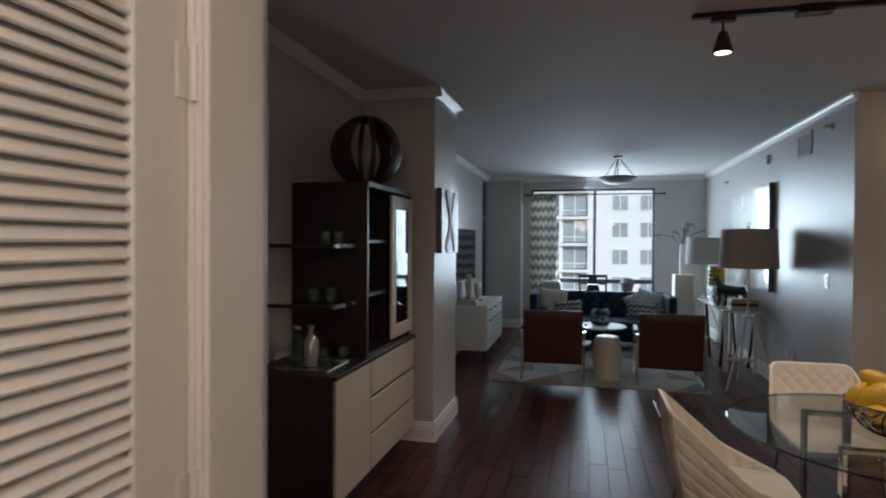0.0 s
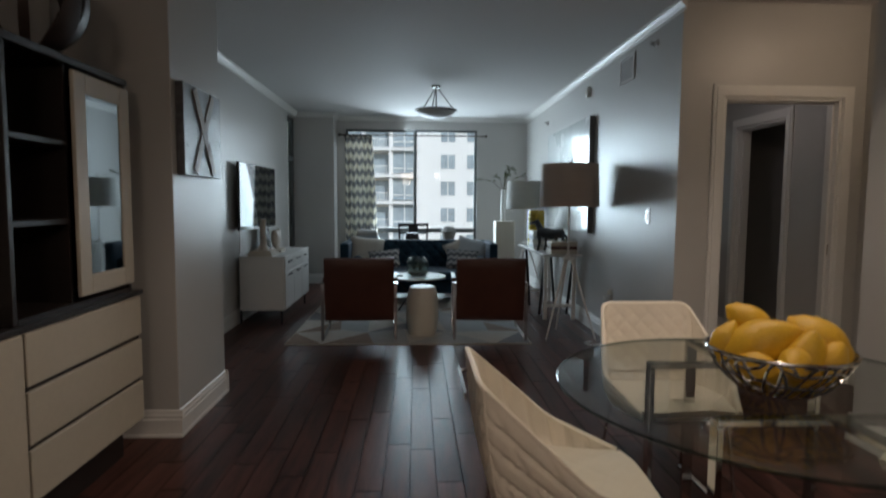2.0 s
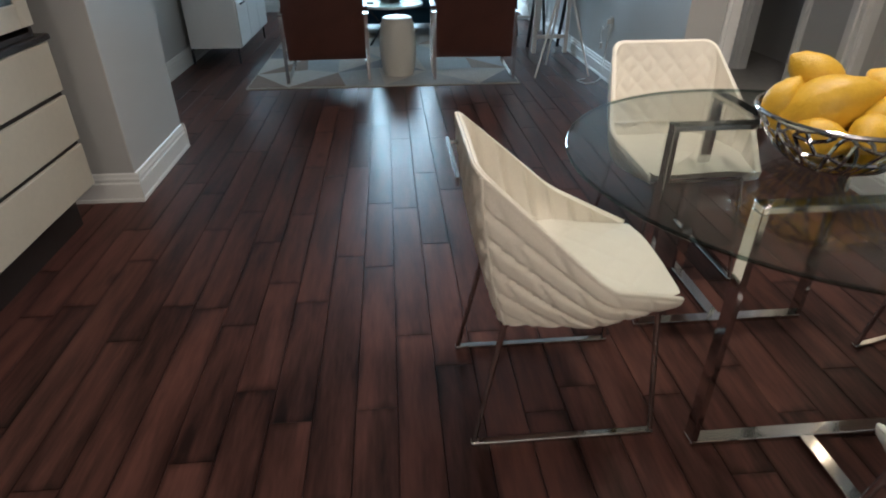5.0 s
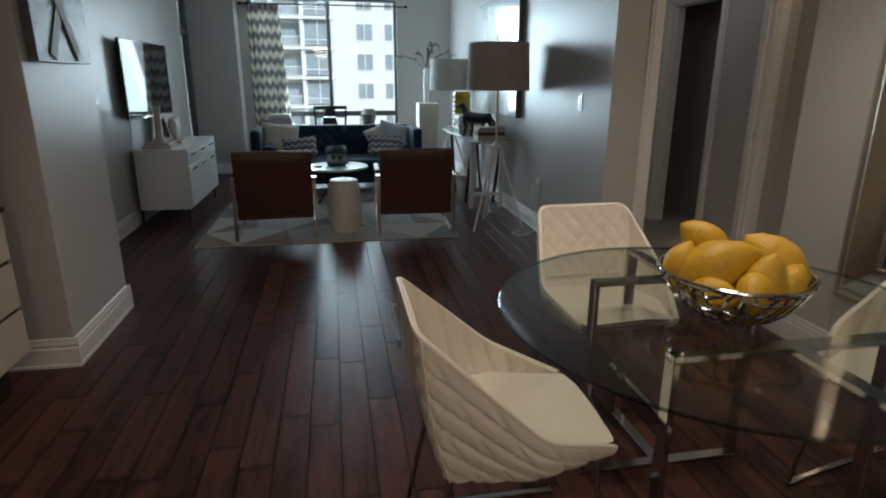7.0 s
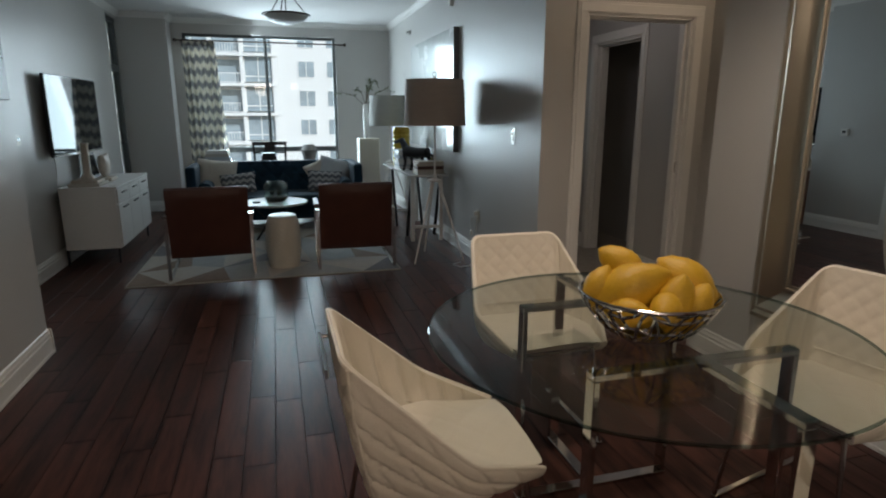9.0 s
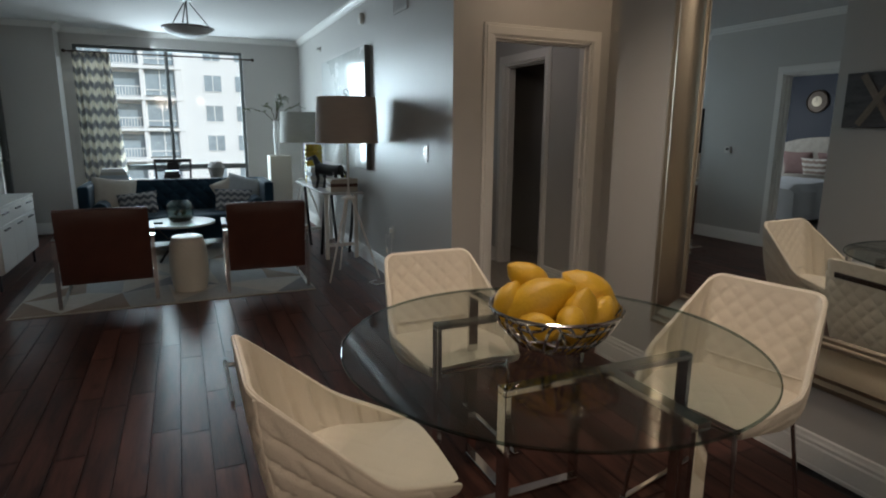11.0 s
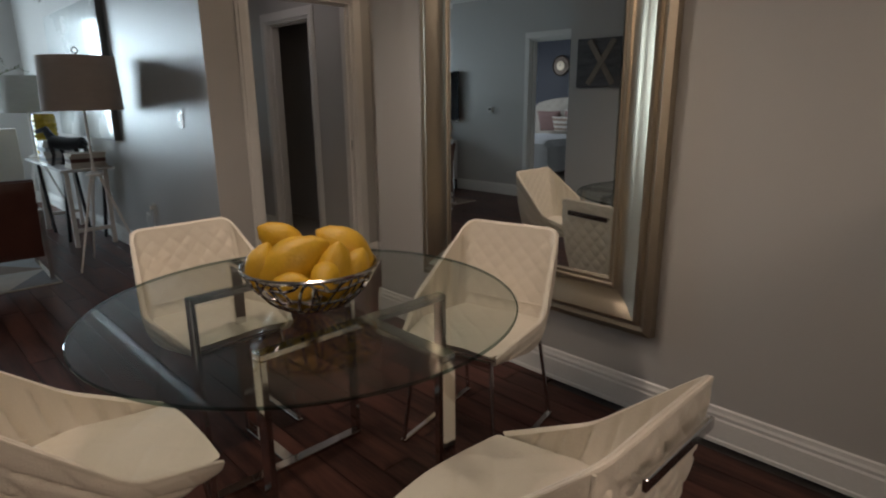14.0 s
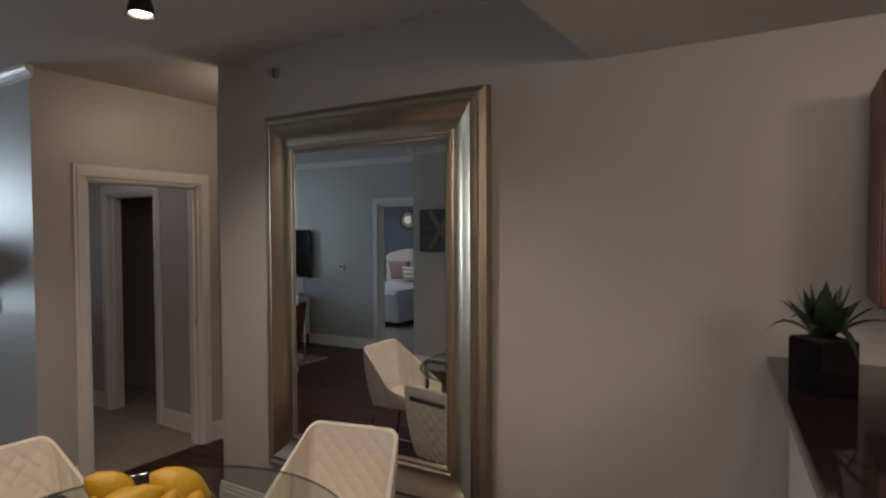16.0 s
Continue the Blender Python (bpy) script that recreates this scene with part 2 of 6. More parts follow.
# walls
structure("wall_left", boxes((XL - T, XL, 4.03, 8.16, 0, CZ), (XL - T, XL, 9.06, 12.92, 0, CZ), (XL - T, XL, 8.16, 9.06, 2.06, CZ), (XL - T, XL, 12.92, YF, 2.6, CZ)), PAINT, "pale grey painted wall with a doorway to a bedroom", "wall")
structure("wall_pier", boxes((XL - T, -0.02, YF, YW + 0.15, 0, CZ)), PAINT, "pale grey pier beside the living room window", "wall")
structure("wall_pilaster", boxes((XL, -0.02, 7.335, 8.10, 0, CZ), bev=0.003, seg=1), PAINT, "grey painted wall stub beside the sideboard", "wall")
structure("wall_window", boxes((-0.02, 0.12, YW, YW + 0.15, 0, CZ), (2.29, XR + T, YW, YW + 0.15, 0, CZ), (0.12, 2.29, YW, YW + 0.15, 2.50, CZ), (0.12, 2.29, YW, YW + 0.15, 0, 0.36)), PAINT, "pale grey wall around the large window", "wall")
structure("wall_right", boxes((XR, XR + T, YD, YW, 0, CZ)), PAINT, "grey semi-gloss wall of the living room", "wall")
structure("wall_hall_door", boxes((XR + T, 3.437, YD, YD + T, 0, CZ), (4.283, 4.60, YD, YD + T, 0, CZ), (3.437, 4.283, YD, YD + T, 2.05, CZ)), PAINT, "beige-lit grey wall with a white-cased doorway", "wall")
structure("wall_hall_end", boxes((4.46, 4.60, 6.9, YD, 0, CZ)), PAINT, "short return wall of the hall recess", "wall")
structure("wall_mirror", boxes((XM, XM + T, 2.0, 7.18, 0, CZ), bev=0.003, seg=1), PAINT, "grey painted dining wall with a large mirror", "wall")
structure("wall_recess", boxes((XM + T, 4.60, 6.78, 6.90, 0, CZ)), PAINT, "plain wall closing the hall recess", "wall")
structure("wall_dining_back", boxes((XL, 0.325, 4.03, 4.15, 0, CZ)), PAINT, "plain grey wall behind the closet", "wall")
structure("wall_closet", boxes((0.325, 0.445, 3.925, 4.15, 0, CZ), (0.325, 0.445, 0.8, 2.5, 0, CZ), (0.325, 0.445, 2.5, 3.925, 2.06, CZ)), PAINT, "hall wall with a louvered closet", "wall")
structure("wall_closet_inside", boxes((-0.45, -0.33, 2.3, 4.029, 0, CZ)), PAINT, "plain closet back wall", "wall")
structure("wall_entry", boxes((0.325, XM + T, 0.68, 0.8, 0, CZ)), PAINT, "plain wall behind the entry", "wall")
structure("wall_kitchen", boxes((XM, XM + T, 0.8, 2.0, 0, CZ)), PAINT, "plain kitchen wall", "wall")
structure("ceiling", boxes((XL - T, 4.60, YS, YW + 0.15, CZ, CZ + 0.1), (4.60, 4.7, 6.7, 8.3, CZ, CZ + 0.1)), CEIL, "white flat-painted ceiling", "ceiling")
structure("ceiling_dropped", boxes((XL - T, XM + T, 0.68, YS, SZ, SZ + 0.4)), CEIL, "dropped white ceiling over the entry", "ceiling")
structure("ceiling_hall", boxes((XR + T, 5.6, YD + T, 10.9, 2.45, 2.55)), CEIL, "white ceiling of the carpeted hall", "ceiling")
# carpeted hall beyond the door
structure("wall_hall_side", boxes((4.40, 4.52, YD + T, 8.965, 0, 2.45), (4.40, 4.52, 9.715, 10.9, 0, 2.45), (4.40, 4.52, 8.965, 9.715, 2.035, 2.45)), PAINT, "grey hall wall with a dark closet doorway", "wall")
# out of view; the opening is added to let light into the hall
structure("wall_hall_far", boxes((XR + T, 3.3, 10.9, 11.0, 0, 2.45), (4.2, 5.5, 10.9, 11.0, 0, 2.45), (3.3, 4.2, 10.9, 11.0, 0, 0.85), (3.3, 4.2, 10.9, 11.0, 2.15, 2.45)), PAINT, "unseen far wall of the carpeted hall with an added window opening", "wall")
structure("wall_hall_west", boxes((XR + T, XR + T + 0.01, YD + T, 10.9, 0, 2.45)), PAINT, "plain side wall of the carpeted hall", "wall")
structure("wall_closet_dark", boxes((5.0, 5.1, YD + T, 11.0, 0, 2.45)), PAINT, "plain back wall of the dark closet", "wall")
structure("wall_closet_side", boxes((4.52, 5.0, YD + T, YD + T + 0.1, 0, 2.45)), PAINT, "plain side wall of the dark closet", "wall")
structure("floor_carpet", boxes((XR + T, 5.6, YD + 0.02, 11.0, -0.1, 0.006)), CARPET, "beige carpet of the hall", "floor")
structure("floor_base", boxes((XL - T, 4.60, 0.68, YW + 0.15, -0.12, -0.014)), ESPRESSO, "dark underfloor below the planks", "floor")

# ---- trim ----
def profile_run(bm, prof, a, b, side):
    """A moulding of (out, up) profile points from a to b on the plan; side: the way it stands out from the wall."""
    a, b, side = Vector((*a, 0)), Vector((*b, 0)), Vector((*side, 0))
    ra = [bm.verts.new(a + side * o + Vector((0, 0, z))) for o, z in prof]
    rb = [bm.verts.new(b + side * o + Vector((0, 0, z))) for o, z in prof]
    k = len(prof)
    for i in range(k):
        j = (i + 1) % k
        bm.faces.new((ra[i], ra[j], rb[j], rb[i]))
    bm.faces.new(ra)
    bm.faces.new(rb[::-1])
    return bm


SKIRT = [(0, 0), (0.020, 0), (0.020, 0.015), (0.016, 0.02), (0.016, 0.098), (0.011, 0.106), (0.013, 0.120), (0.008, 0.130), (0.006, 0.146), (0, 0.152)]
CROWN = [(0, CZ), (0.055, CZ), (0.055, CZ - 0.010), (0.044, CZ - 0.018), (0.032, CZ - 0.036), (0.016, CZ - 0.052), (0.010, CZ - 0.058), (0.010, CZ - 0.070), (0, CZ - 0.070)]


def run(name, prof, segs, label):
    bm = bmesh.new()
    for a, b, s in segs:
        profile_run(bm, prof, a, b, s)
    return structure(name, bm, WHITE, label, "baseboard" if prof is SKIRT else "crown moulding")


run("baseboard_left", SKIRT, [((XL, 9.14), (XL, 12.92), (1, 0)), ((XL, YF), (-0.02, YF), (0, -1)), ((-0.02, YF - 0.02), (-0.02, YW), (1, 0))], "white moulded baseboard")
run("baseboard_pilaster", SKIRT, [((XL, 7.335), (0.0, 7.335), (0, -1)), ((-0.02, 7.335), (-0.02, 8.10), (1, 0)), ((0.0, 8.10), (XL, 8.10), (0, 1))], "white moulded baseboard round the wall stub")
run("baseboard_right", SKIRT, [((XR, YD), (XR, YW), (-1, 0)), ((XR - 0.02, YD), (3.352, YD), (0, -1)), ((4.37, YD), (4.46, YD), (0, -1)), ((4.46, YD), (4.46, 6.9), (-1, 0))], "white moulded baseboard of the right wall")
run("baseboard_window", SKIRT, [((-0.02, YW), (XR, YW), (0, -1))], "white moulded baseboard under the window")
run("baseboard_mirror_wall", SKIRT, [((XM, 2.0), (XM, 7.20), (-1, 0)), ((XM - 0.02, 7.18), (XM + T, 7.18), (0, 1))], "white moulded baseboard of the dining wall")
run("baseboard_hall", SKIRT, [((4.40, YD + T), (4.40, 8.88), (-1, 0)), ((4.40, 9.80), (4.40, 10.9), (-1, 0))], "white baseboard of the carpeted hall")
run("crown_left", CROWN, [((XL, 8.10), (XL, YF), (1, 0)), ((XL, YF), (-0.02, YF), (0, -1)), ((-0.02, YF - 0.07), (-0.02, YW), (1, 0)), ((XL, 5.0), (XL, 7.335), (1, 0))], "white crown moulding")
run("crown_pilaster", CROWN, [((XL, 7.335), (0.035, 7.335), (0, -1)), ((-0.02, 7.335), (-0.02, 8.10), (1, 0)), ((0.035, 8.10), (XL, 8.10), (0, 1))], "white crown moulding round the wall stub")
run("crown_right", CROWN, [((XR, YD - 0.055), (XR, YW), (-1, 0)), ((-0.02, YW), (XR, YW), (0, -1))], "white crown moulding above the grey wall")


def casing(bm, axis, at, lo, hi, top, out, w=0.085):
    """Door casing on a wall: three boards with a stepped face. axis: the wall's normal; out: its sign."""
    for w0, w1, d in ((0, w, 0.014), (0.008, w - 0.02, 0.022)):
        a, b = sorted((at, at + out * d))
        for l, h, z0, z1 in ((lo - w1, lo - w0, 0, top + w0), (hi + w0, hi + w1, 0, top + w0), (lo - w1, hi + w1, top + w0, top + w1)):
            if axis == "y":
                box(bm, l, h, a, b, z0, z1, 0.003, 1)
            else:
                box(bm, a, b, l, h, z0, z1, 0.003, 1)
    return bm


def doorway(name, axis, at, lo, hi, top, depth, out, label):
    d = thing(name, label, "doorway", kind="structure")
    part("casing", casing(bmesh.new(), axis, at, lo, hi, top, out), WHITE, d)
    a, b = sorted((at + out * 0.001, at - out * (depth + 0.001)))
    bm = bmesh.new()
    for l, h, z0, z1 in ((lo - 0.002, lo + 0.016, 0, top), (hi - 0.016, hi + 0.002, 0, top), (lo, hi, top - 0.016, top + 0.002)):
        box(bm, l, h, a, b, z0, z1) if axis == "y" else box(bm, a, b, l, h, z0, z1)
    part("jamb", bm, WHITE, d)
    bm = bmesh.new()
    m = (a + b) / 2
    for l, h, z0, z1 in ((lo + 0.016, lo + 0.03, 0, top - 0.016), (hi - 0.03, hi - 0.016, 0, top - 0.016), (lo + 0.03, hi - 0.03, top - 0.03, top - 0.016)):
        box(bm, l, h, m - 0.018, m + 0.018, z0, z1) if axis == "y" else box(bm, m - 0.018, m + 0.018, l, h, z0, z1)
    part("stop", bm, WHITE, d)
    return d


d = doorway("door_1", "y", YD, 3.437, 4.283, 2.05, T, -1, "white-cased open doorway to a carpeted hall")
part("strike_plate", boxes((4.2655, 4.2675, YD + 0.03, YD + 0.06, 0.94, 1.02)), STEEL, d, "brass strike plate")
doorway("door_2", "x", 4.40, 8.965, 9.715, 2.035, T, -1, "white-cased doorway into a dark closet")
doorway("door_3", "x", XL, 8.16, 9.06, 2.06, T, 1, "white-cased open doorway to a bedroom")

# closet with louvered door by the entry
d = thing("door_4", "white louvered bifold closet door with brass hinge", "door", kind="structure")
part("casing", casing(bmesh.new(), "x", 0.445, 2.5, 3.915, 2.06, 1, 0.20), WHITE, d)
part("jamb", boxes((0.33, 0.446, 3.913, 3.929, 0, 2.06), (0.33, 0.446, 2.486, 2.502, 0, 2.06), (0.33, 0.446, 2.5, 3.915, 2.044, 2.062)), WHITE, d)
for y0, y1 in ((3.191, 3.909), (2.504, 3.187)):
    leaf = part("door_leaf", boxes((0.40, 0.434, y0, y0 + 0.12, 0.02, 2.03), (0.40, 0.434, y1 - 0.12, y1, 0.02, 2.03), (0.40, 0.434, y0 + 0.12, y1 - 0.12, 0.02, 0.14), (0.40, 0.434, y0 + 0.12, y1 - 0.12, 1.97, 2.03), bev=0.002, seg=1), WHITE, d)
    bm = boxes((-0.004, 0.004, 0, y1 - y0 - 0.24, -0.019, 0.019), bev=0.002, seg=1)
    me = mesh_of("slat", bm, WHITE)
    for i in range(69):
        s = new("slat", me)
        s.parent = leaf
        s.matrix_basis = pose(0.417, y0 + 0.12, 0.155 + i * 0.0262, 0, -38, 0)
for z in (0.3, 1.09, 1.815):
    part("hinge", tube(boxes((0.434, 0.437, 3.883, 3.911, z - 0.045, z + 0.045)), [(0.448, 3.911, z - 0.048), (0.448, 3.911, z + 0.048)], 0.007, 8), WHITE, d, "white-painted steel hinge")

# ---- windows ----
w = thing("window_1", "tall two-pane window with dark aluminium frame", "window", kind="structure")
part("window_frame", boxes((0.12, 2.29, YW + 0.05, YW + 0.11, 2.46, 2.50), (0.12, 2.29, YW + 0.05, YW + 0.11, 0.36, 0.41), (0.12, 0.165, YW + 0.05, YW + 0.11, 0.41, 2.46), (2.245, 2.29, YW + 0.05, YW + 0.11, 0.41, 2.46), bev=0.003, seg=1), ALU, w)
part("mullion", boxes((1.235, 1.285, YW + 0.045, YW + 0.115, 0.41, 2.46), bev=0.003, seg=1), ALU, w)
part("transom", boxes((0.165, 1.235, YW + 0.045, YW + 0.115, 0.80, 0.875), (1.285, 2.245, YW + 0.045, YW + 0.115, 0.80, 0.875), bev=0.003, seg=1), ALU, w)
for x0, x1 in ((0.165, 1.235), (1.285, 2.245)):
    for z0, z1 in ((0.41, 0.80), (0.875, 2.46)):
        p = part("pane", boxes((x0, x1, YW + 0.078, YW + 0.084, z0, z1)), WINGLASS, w)
        p.visible_shadow = False
part("window_sill", boxes((0.10, 2.31, YW - 0.05, YW + 0.05, 0.335, 0.36), bev=0.006), WHITE, w)
# balcony door with transom, at the end of the left wall
d = thing("door_5", "dark-framed glazed balcony door with a transom light", "door", kind="structure")
x0, x1 = XL - 0.10, XL - 0.03
part("door_frame", boxes((x0, x1, 12.92, 12.98, 0, 2.6), (x0, x1, 13.44, 13.50, 0, 2.6), (x0, x1, 12.98, 13.44, 2.54, 2.6), (x0, x1, 12.98, 13.44, 1.92, 2.0), (x0, x1, 12.98, 13.44, 0, 0.12), bev=0.003, seg=1), ALU, d)
for z0, z1 in ((0.12, 1.92), (2.0, 2.54)):
    part("pane", boxes((XL - 0.068, XL - 0.062, 12.98, 13.44, z0, z1)), GLASS, d).visible_shadow = False
part("handle", tube(tube(bmesh.new(), [(XL - 0.03, 13.02, 1.0), (XL + 0.03, 13.02, 1.0)], 0.011, 8), [(XL + 0.03, 13.0, 1.0), (XL + 0.03, 13.14, 1.0)], 0.009, 8), BLACKMETAL, d, "dark lever handle")
structure("backdrop_balcony", boxes((XL - 0.5, XL - 0.4, 12.6, 13.9, 0, 2.8)), STUCCO, "pale balcony side wall outside the door", "wall")


# ---- dining chairs ----
def chair_shell(off):
    """Point on the folded bucket at (u, v): u runs round from front left over the back to front right, v from base to rim."""
    rim = [(-0.208, 0.246, 0.464), (-0.292, 0.02, 0.553), (-0.212, -0.285, 0.825), (0.212, -0.285, 0.825), (0.292, 0.02, 0.553), (0.208, 0.246, 0.464)]
    low = [(-0.176, 0.205, 0.418), (-0.235, 0.02, 0.415), (-0.190, -0.205, 0.405), (0.190, -0.205, 0.405), (0.235, 0.02, 0.415), (0.176, 0.205, 0.418)]
    marks = [0.0, 0.19, 0.38, 0.62, 0.81, 1.0]

    def flat_at(u, v):
        k = max(i for i in range(5) if u >= marks[i])
        f = (u - marks[k]) / (marks[k + 1] - marks[k])
        a, b = Vector(rim[k]).lerp(Vector(rim[k + 1]), f), Vector(low[k]).lerp(Vector(low[k + 1]), f)
        return b.lerp(a, v)

    def at(u, v):
        r = 0.022 * min(1.0, u * 8, (1 - u) * 8)
        p = Vector((0, 0, 0))
        for i in range(-3, 4):
            p += flat_at(min(1.0, max(0.0, u + r * i / 3)), v) / 7
        c = Vector((0, 0.05, p.z))
        n = (p - c).normalized()
        return p + n * (0.016 * math.sin(math.pi * v ** 0.8) - off)
    return at


def groove(d, depth, w):
    return depth * math.exp(-(d / w) ** 2)


def near_line(a):
    return abs(a - round(a))


def quilt(u, v, z, outer):
    """Depth of the stitching at (u, v): diamonds on the back, channels along the wings."""
    if 0.37 < u < 0.63:
        p, q = (u * 1.75 + z) / 0.078, (u * 1.75 - z) / 0.078
        return groove(min(near_line(p), near_line(q)), 0.0095 if outer else 0.0048, 0.12) - (0.003 if outer else 0.0)
    s = u if u < 0.5 else 1 - u
    if outer:
        below = (1 - v) * (0.05 + 0.37 * min(1.0, s / 0.38))
        along = s / 0.38 * 0.55
        return max(groove(near_line(below / 0.074), 0.0110, 0.12), groove(near_line((along * 0.85 + below * 0.55) / 0.112), 0.0055, 0.08)) - 0.004
    return groove(near_line(s / 0.055 - v * 0.5), 0.0075, 0.13)


def pucker(s, f):
    """Stitched diamonds across the seat, fading at its edge."""
    p, q = (s * 0.40 + f * 0.45) / 0.115, (s * 0.40 - f * 0.45) / 0.115
    return groove(min(near_line(p), near_line(q)), 1.0, 0.07) * min(1.0, 9 * min(s, 1 - s, f, 1 - f))


def make_chair():
    t = thing("dining_chair", "ivory quilted leather bucket chair on a chrome sled base", "chair", group="chairs round the dining table")
    bm = bmesh.new()
    nu, nv = 190, 46
    grids = []
    for off, sgn in ((0.0, 1), (0.019, -1)):
        at = chair_shell(off)
        g = []
        for i in range(nu + 1):
            u = i / nu
            row = []
            for j in range(nv + 1):
                v = j / nv
                p = at(u, v)
                edge = min(1.0, min(u, 1 - u) * 14) * min(1.0, min(v + 0.2, 1 - v) * 8)
                c = Vector((0, 0.05, p.z))
                p = p - (p - c).normalized() * sgn * quilt(u, v, p.z, sgn > 0) * edge
                row.append(bm.verts.new(p))
            g.append(row)
        grids.append(g)
        for i in range(nu):
            for j in range(nv):
                bm.faces.new((g[i][j], g[i + 1][j], g[i + 1][j + 1], g[i][j + 1]))
    a, b = grids
    top = []
    for i in range(nu + 1):
        m = (a[i][nv].co + b[i][nv].co) / 2 + Vector((0, 0, 0.007))
        top.append(bm.verts.new(m))
    for i in range(nu):
        bm.faces.new((a[i][nv], a[i + 1][nv], top[i + 1], top[i]))
        bm.faces.new((top[i], top[i + 1], b[i + 1][nv], b[i][nv]))
        bm.faces.new((a[i][0], b[i][0], b[i + 1][0], a[i + 1][0]))
    for i in (0, nu):
        for j in range(nv):
            bm.faces.new((a[i][j], a[i][j + 1], b[i][j + 1], b[i][j]))
        bm.faces.new((a[i][nv], top[i], b[i][nv]))
    shell = part("shell", bm, WHITELEATHER, t, "", True)
    # piping along the rim
    at = chair_shell(0.004)
    bm = tube(bmesh.new(), [at(i / 90, 1.0) + Vector((0, 0, 0.002)) for i in range(91)], 0.004, 6)
    part("piping", bm, WHITELEATHER, shell, "", True)
    at = chair_shell(-0.001)
    for u in (0.372, 0.628):
        part("piping", tube(bmesh.new(), [at(u, i / 24) for i in range(25)], 0.0042, 6), WHITELEATHER, shell, "", True)
    # seat pad
    at = chair_shell(0.014)
    bm = bmesh.new()
    n = 56
    for layer, dz in ((0, 0.012), (1, -0.03)):
        rows = []
        for i in range(n + 1):
            f = i / n
            l, r = at(0.38 * f, 0.30 - 0.12 * f), at(1 - 0.38 * f, 0.30 - 0.12 * f)
            row = []
            for j in range(n + 1):
                s = j / n
                p = l.lerp(r, s)
                dome = 0.030 * (math.sin(math.pi * s) ** 0.6) * (math.sin(math.pi * min(1, f * 0.9 + 0.1)) ** 0.5)
                p.z = 0.447 + 0.009 * (1 - f) + (dome * 0.7 + dz + 0.006 * noise.noise(Vector((s * 3.1, f * 2.3, 1.7))) - 0.0035 * pucker(s, f) if layer == 0 else dz)
                p.y += ((0.012 * math.sin(math.pi * s) ** 0.35 + 0.024) if layer == 0 else -0.035) * (1 - f) ** 3
                if layer == 1:
                    p.x *= 1 - 0.10 * (1 - f) ** 2
                row.append(bm.verts.new(p))
            rows.append(row)
        for i in range(n):
            for j in range(n):
                bm.faces.new((rows[i][j], rows[i + 1][j], rows[i + 1][j + 1], rows[i][j + 1]))
        if layer == 0:
            up = rows
    for i in range(n):
        for side in (0, n):
            bm.faces.new((up[i][side], up[i + 1][side], rows[i + 1][side], rows[i][side]))
        for side in (0, n):
            bm.faces.new((up[side][i], up[side][i + 1], rows[side][i + 1], rows[side][i]))
    part("seat", bm, WHITELEATHER, t, "", True)
    seam = [at(0.38 * f, 0.36 - 0.10 * f) for f in (i / 16 for i in range(17))] + [at(0.62 + 0.38 * f, 0.26 + 0.10 * f) for f in (i / 16 for i in range(17))]
    part("piping", tube(bmesh.new(), seam, 0.0035, 6), WHITELEATHER, shell, "", True)
    for s in (-1, 1):
        part("runner", boxes((s * 0.205 - 0.011, s * 0.205 + 0.011, -0.27, 0.25, 0.0, 0.016), bev=0.003, seg=1), CHROME, t, "chrome floor runner")
        part("leg", tube(bmesh.new(), [(s * 0.205, -0.262, 0.014), (s * 0.175, -0.185, 0.425)], 0.008, 10), CHROME, t, "chrome leg", True)
        part("leg", tube(bmesh.new(), [(s * 0.205, 0.242, 0.014), (s * 0.165, 0.205, 0.432)], 0.008, 10), CHROME, t, "chrome leg", True)
    part("seat_rail", boxes((-0.165, 0.165, 0.19, 0.207, 0.402, 0.424), bev=0.002, seg=1), CHROME, t, "chrome seat rail")
    part("seat_rail", boxes((-0.18, 0.18, -0.19, -0.173, 0.396, 0.412), bev=0.002, seg=1), CHROME, t, "chrome seat rail")
    part("handle", tube(boxes((-0.13, 0.13, -0.312, -0.302, 0.755, 0.78), bev=0.002, seg=1), [(-0.12, -0.306, 0.768), (-0.12, -0.27, 0.768)], 0.006, 8), CHROME, t, "chrome handle across the back")
    return t


chair = make_chair()
chair.matrix_world = pose(1.725, 5.837, 0, 0, 0, -90)
tagged(chair, "ivory quilted leather bucket chair on chrome runners, angled beside the table")
for x, y, r, l in ((2.385, 6.605, 180, "ivory quilted bucket chair facing the entry, beyond the glass table"), (3.09, 5.78, 102.7, "ivory quilted bucket chair in front of the large mirror"), (2.36, 4.97, 0, "ivory quilted bucket chair with its back to the entry")):
    tagged(copy_thing(chair, pose(x, y, 0, 0, 0, r)), l)

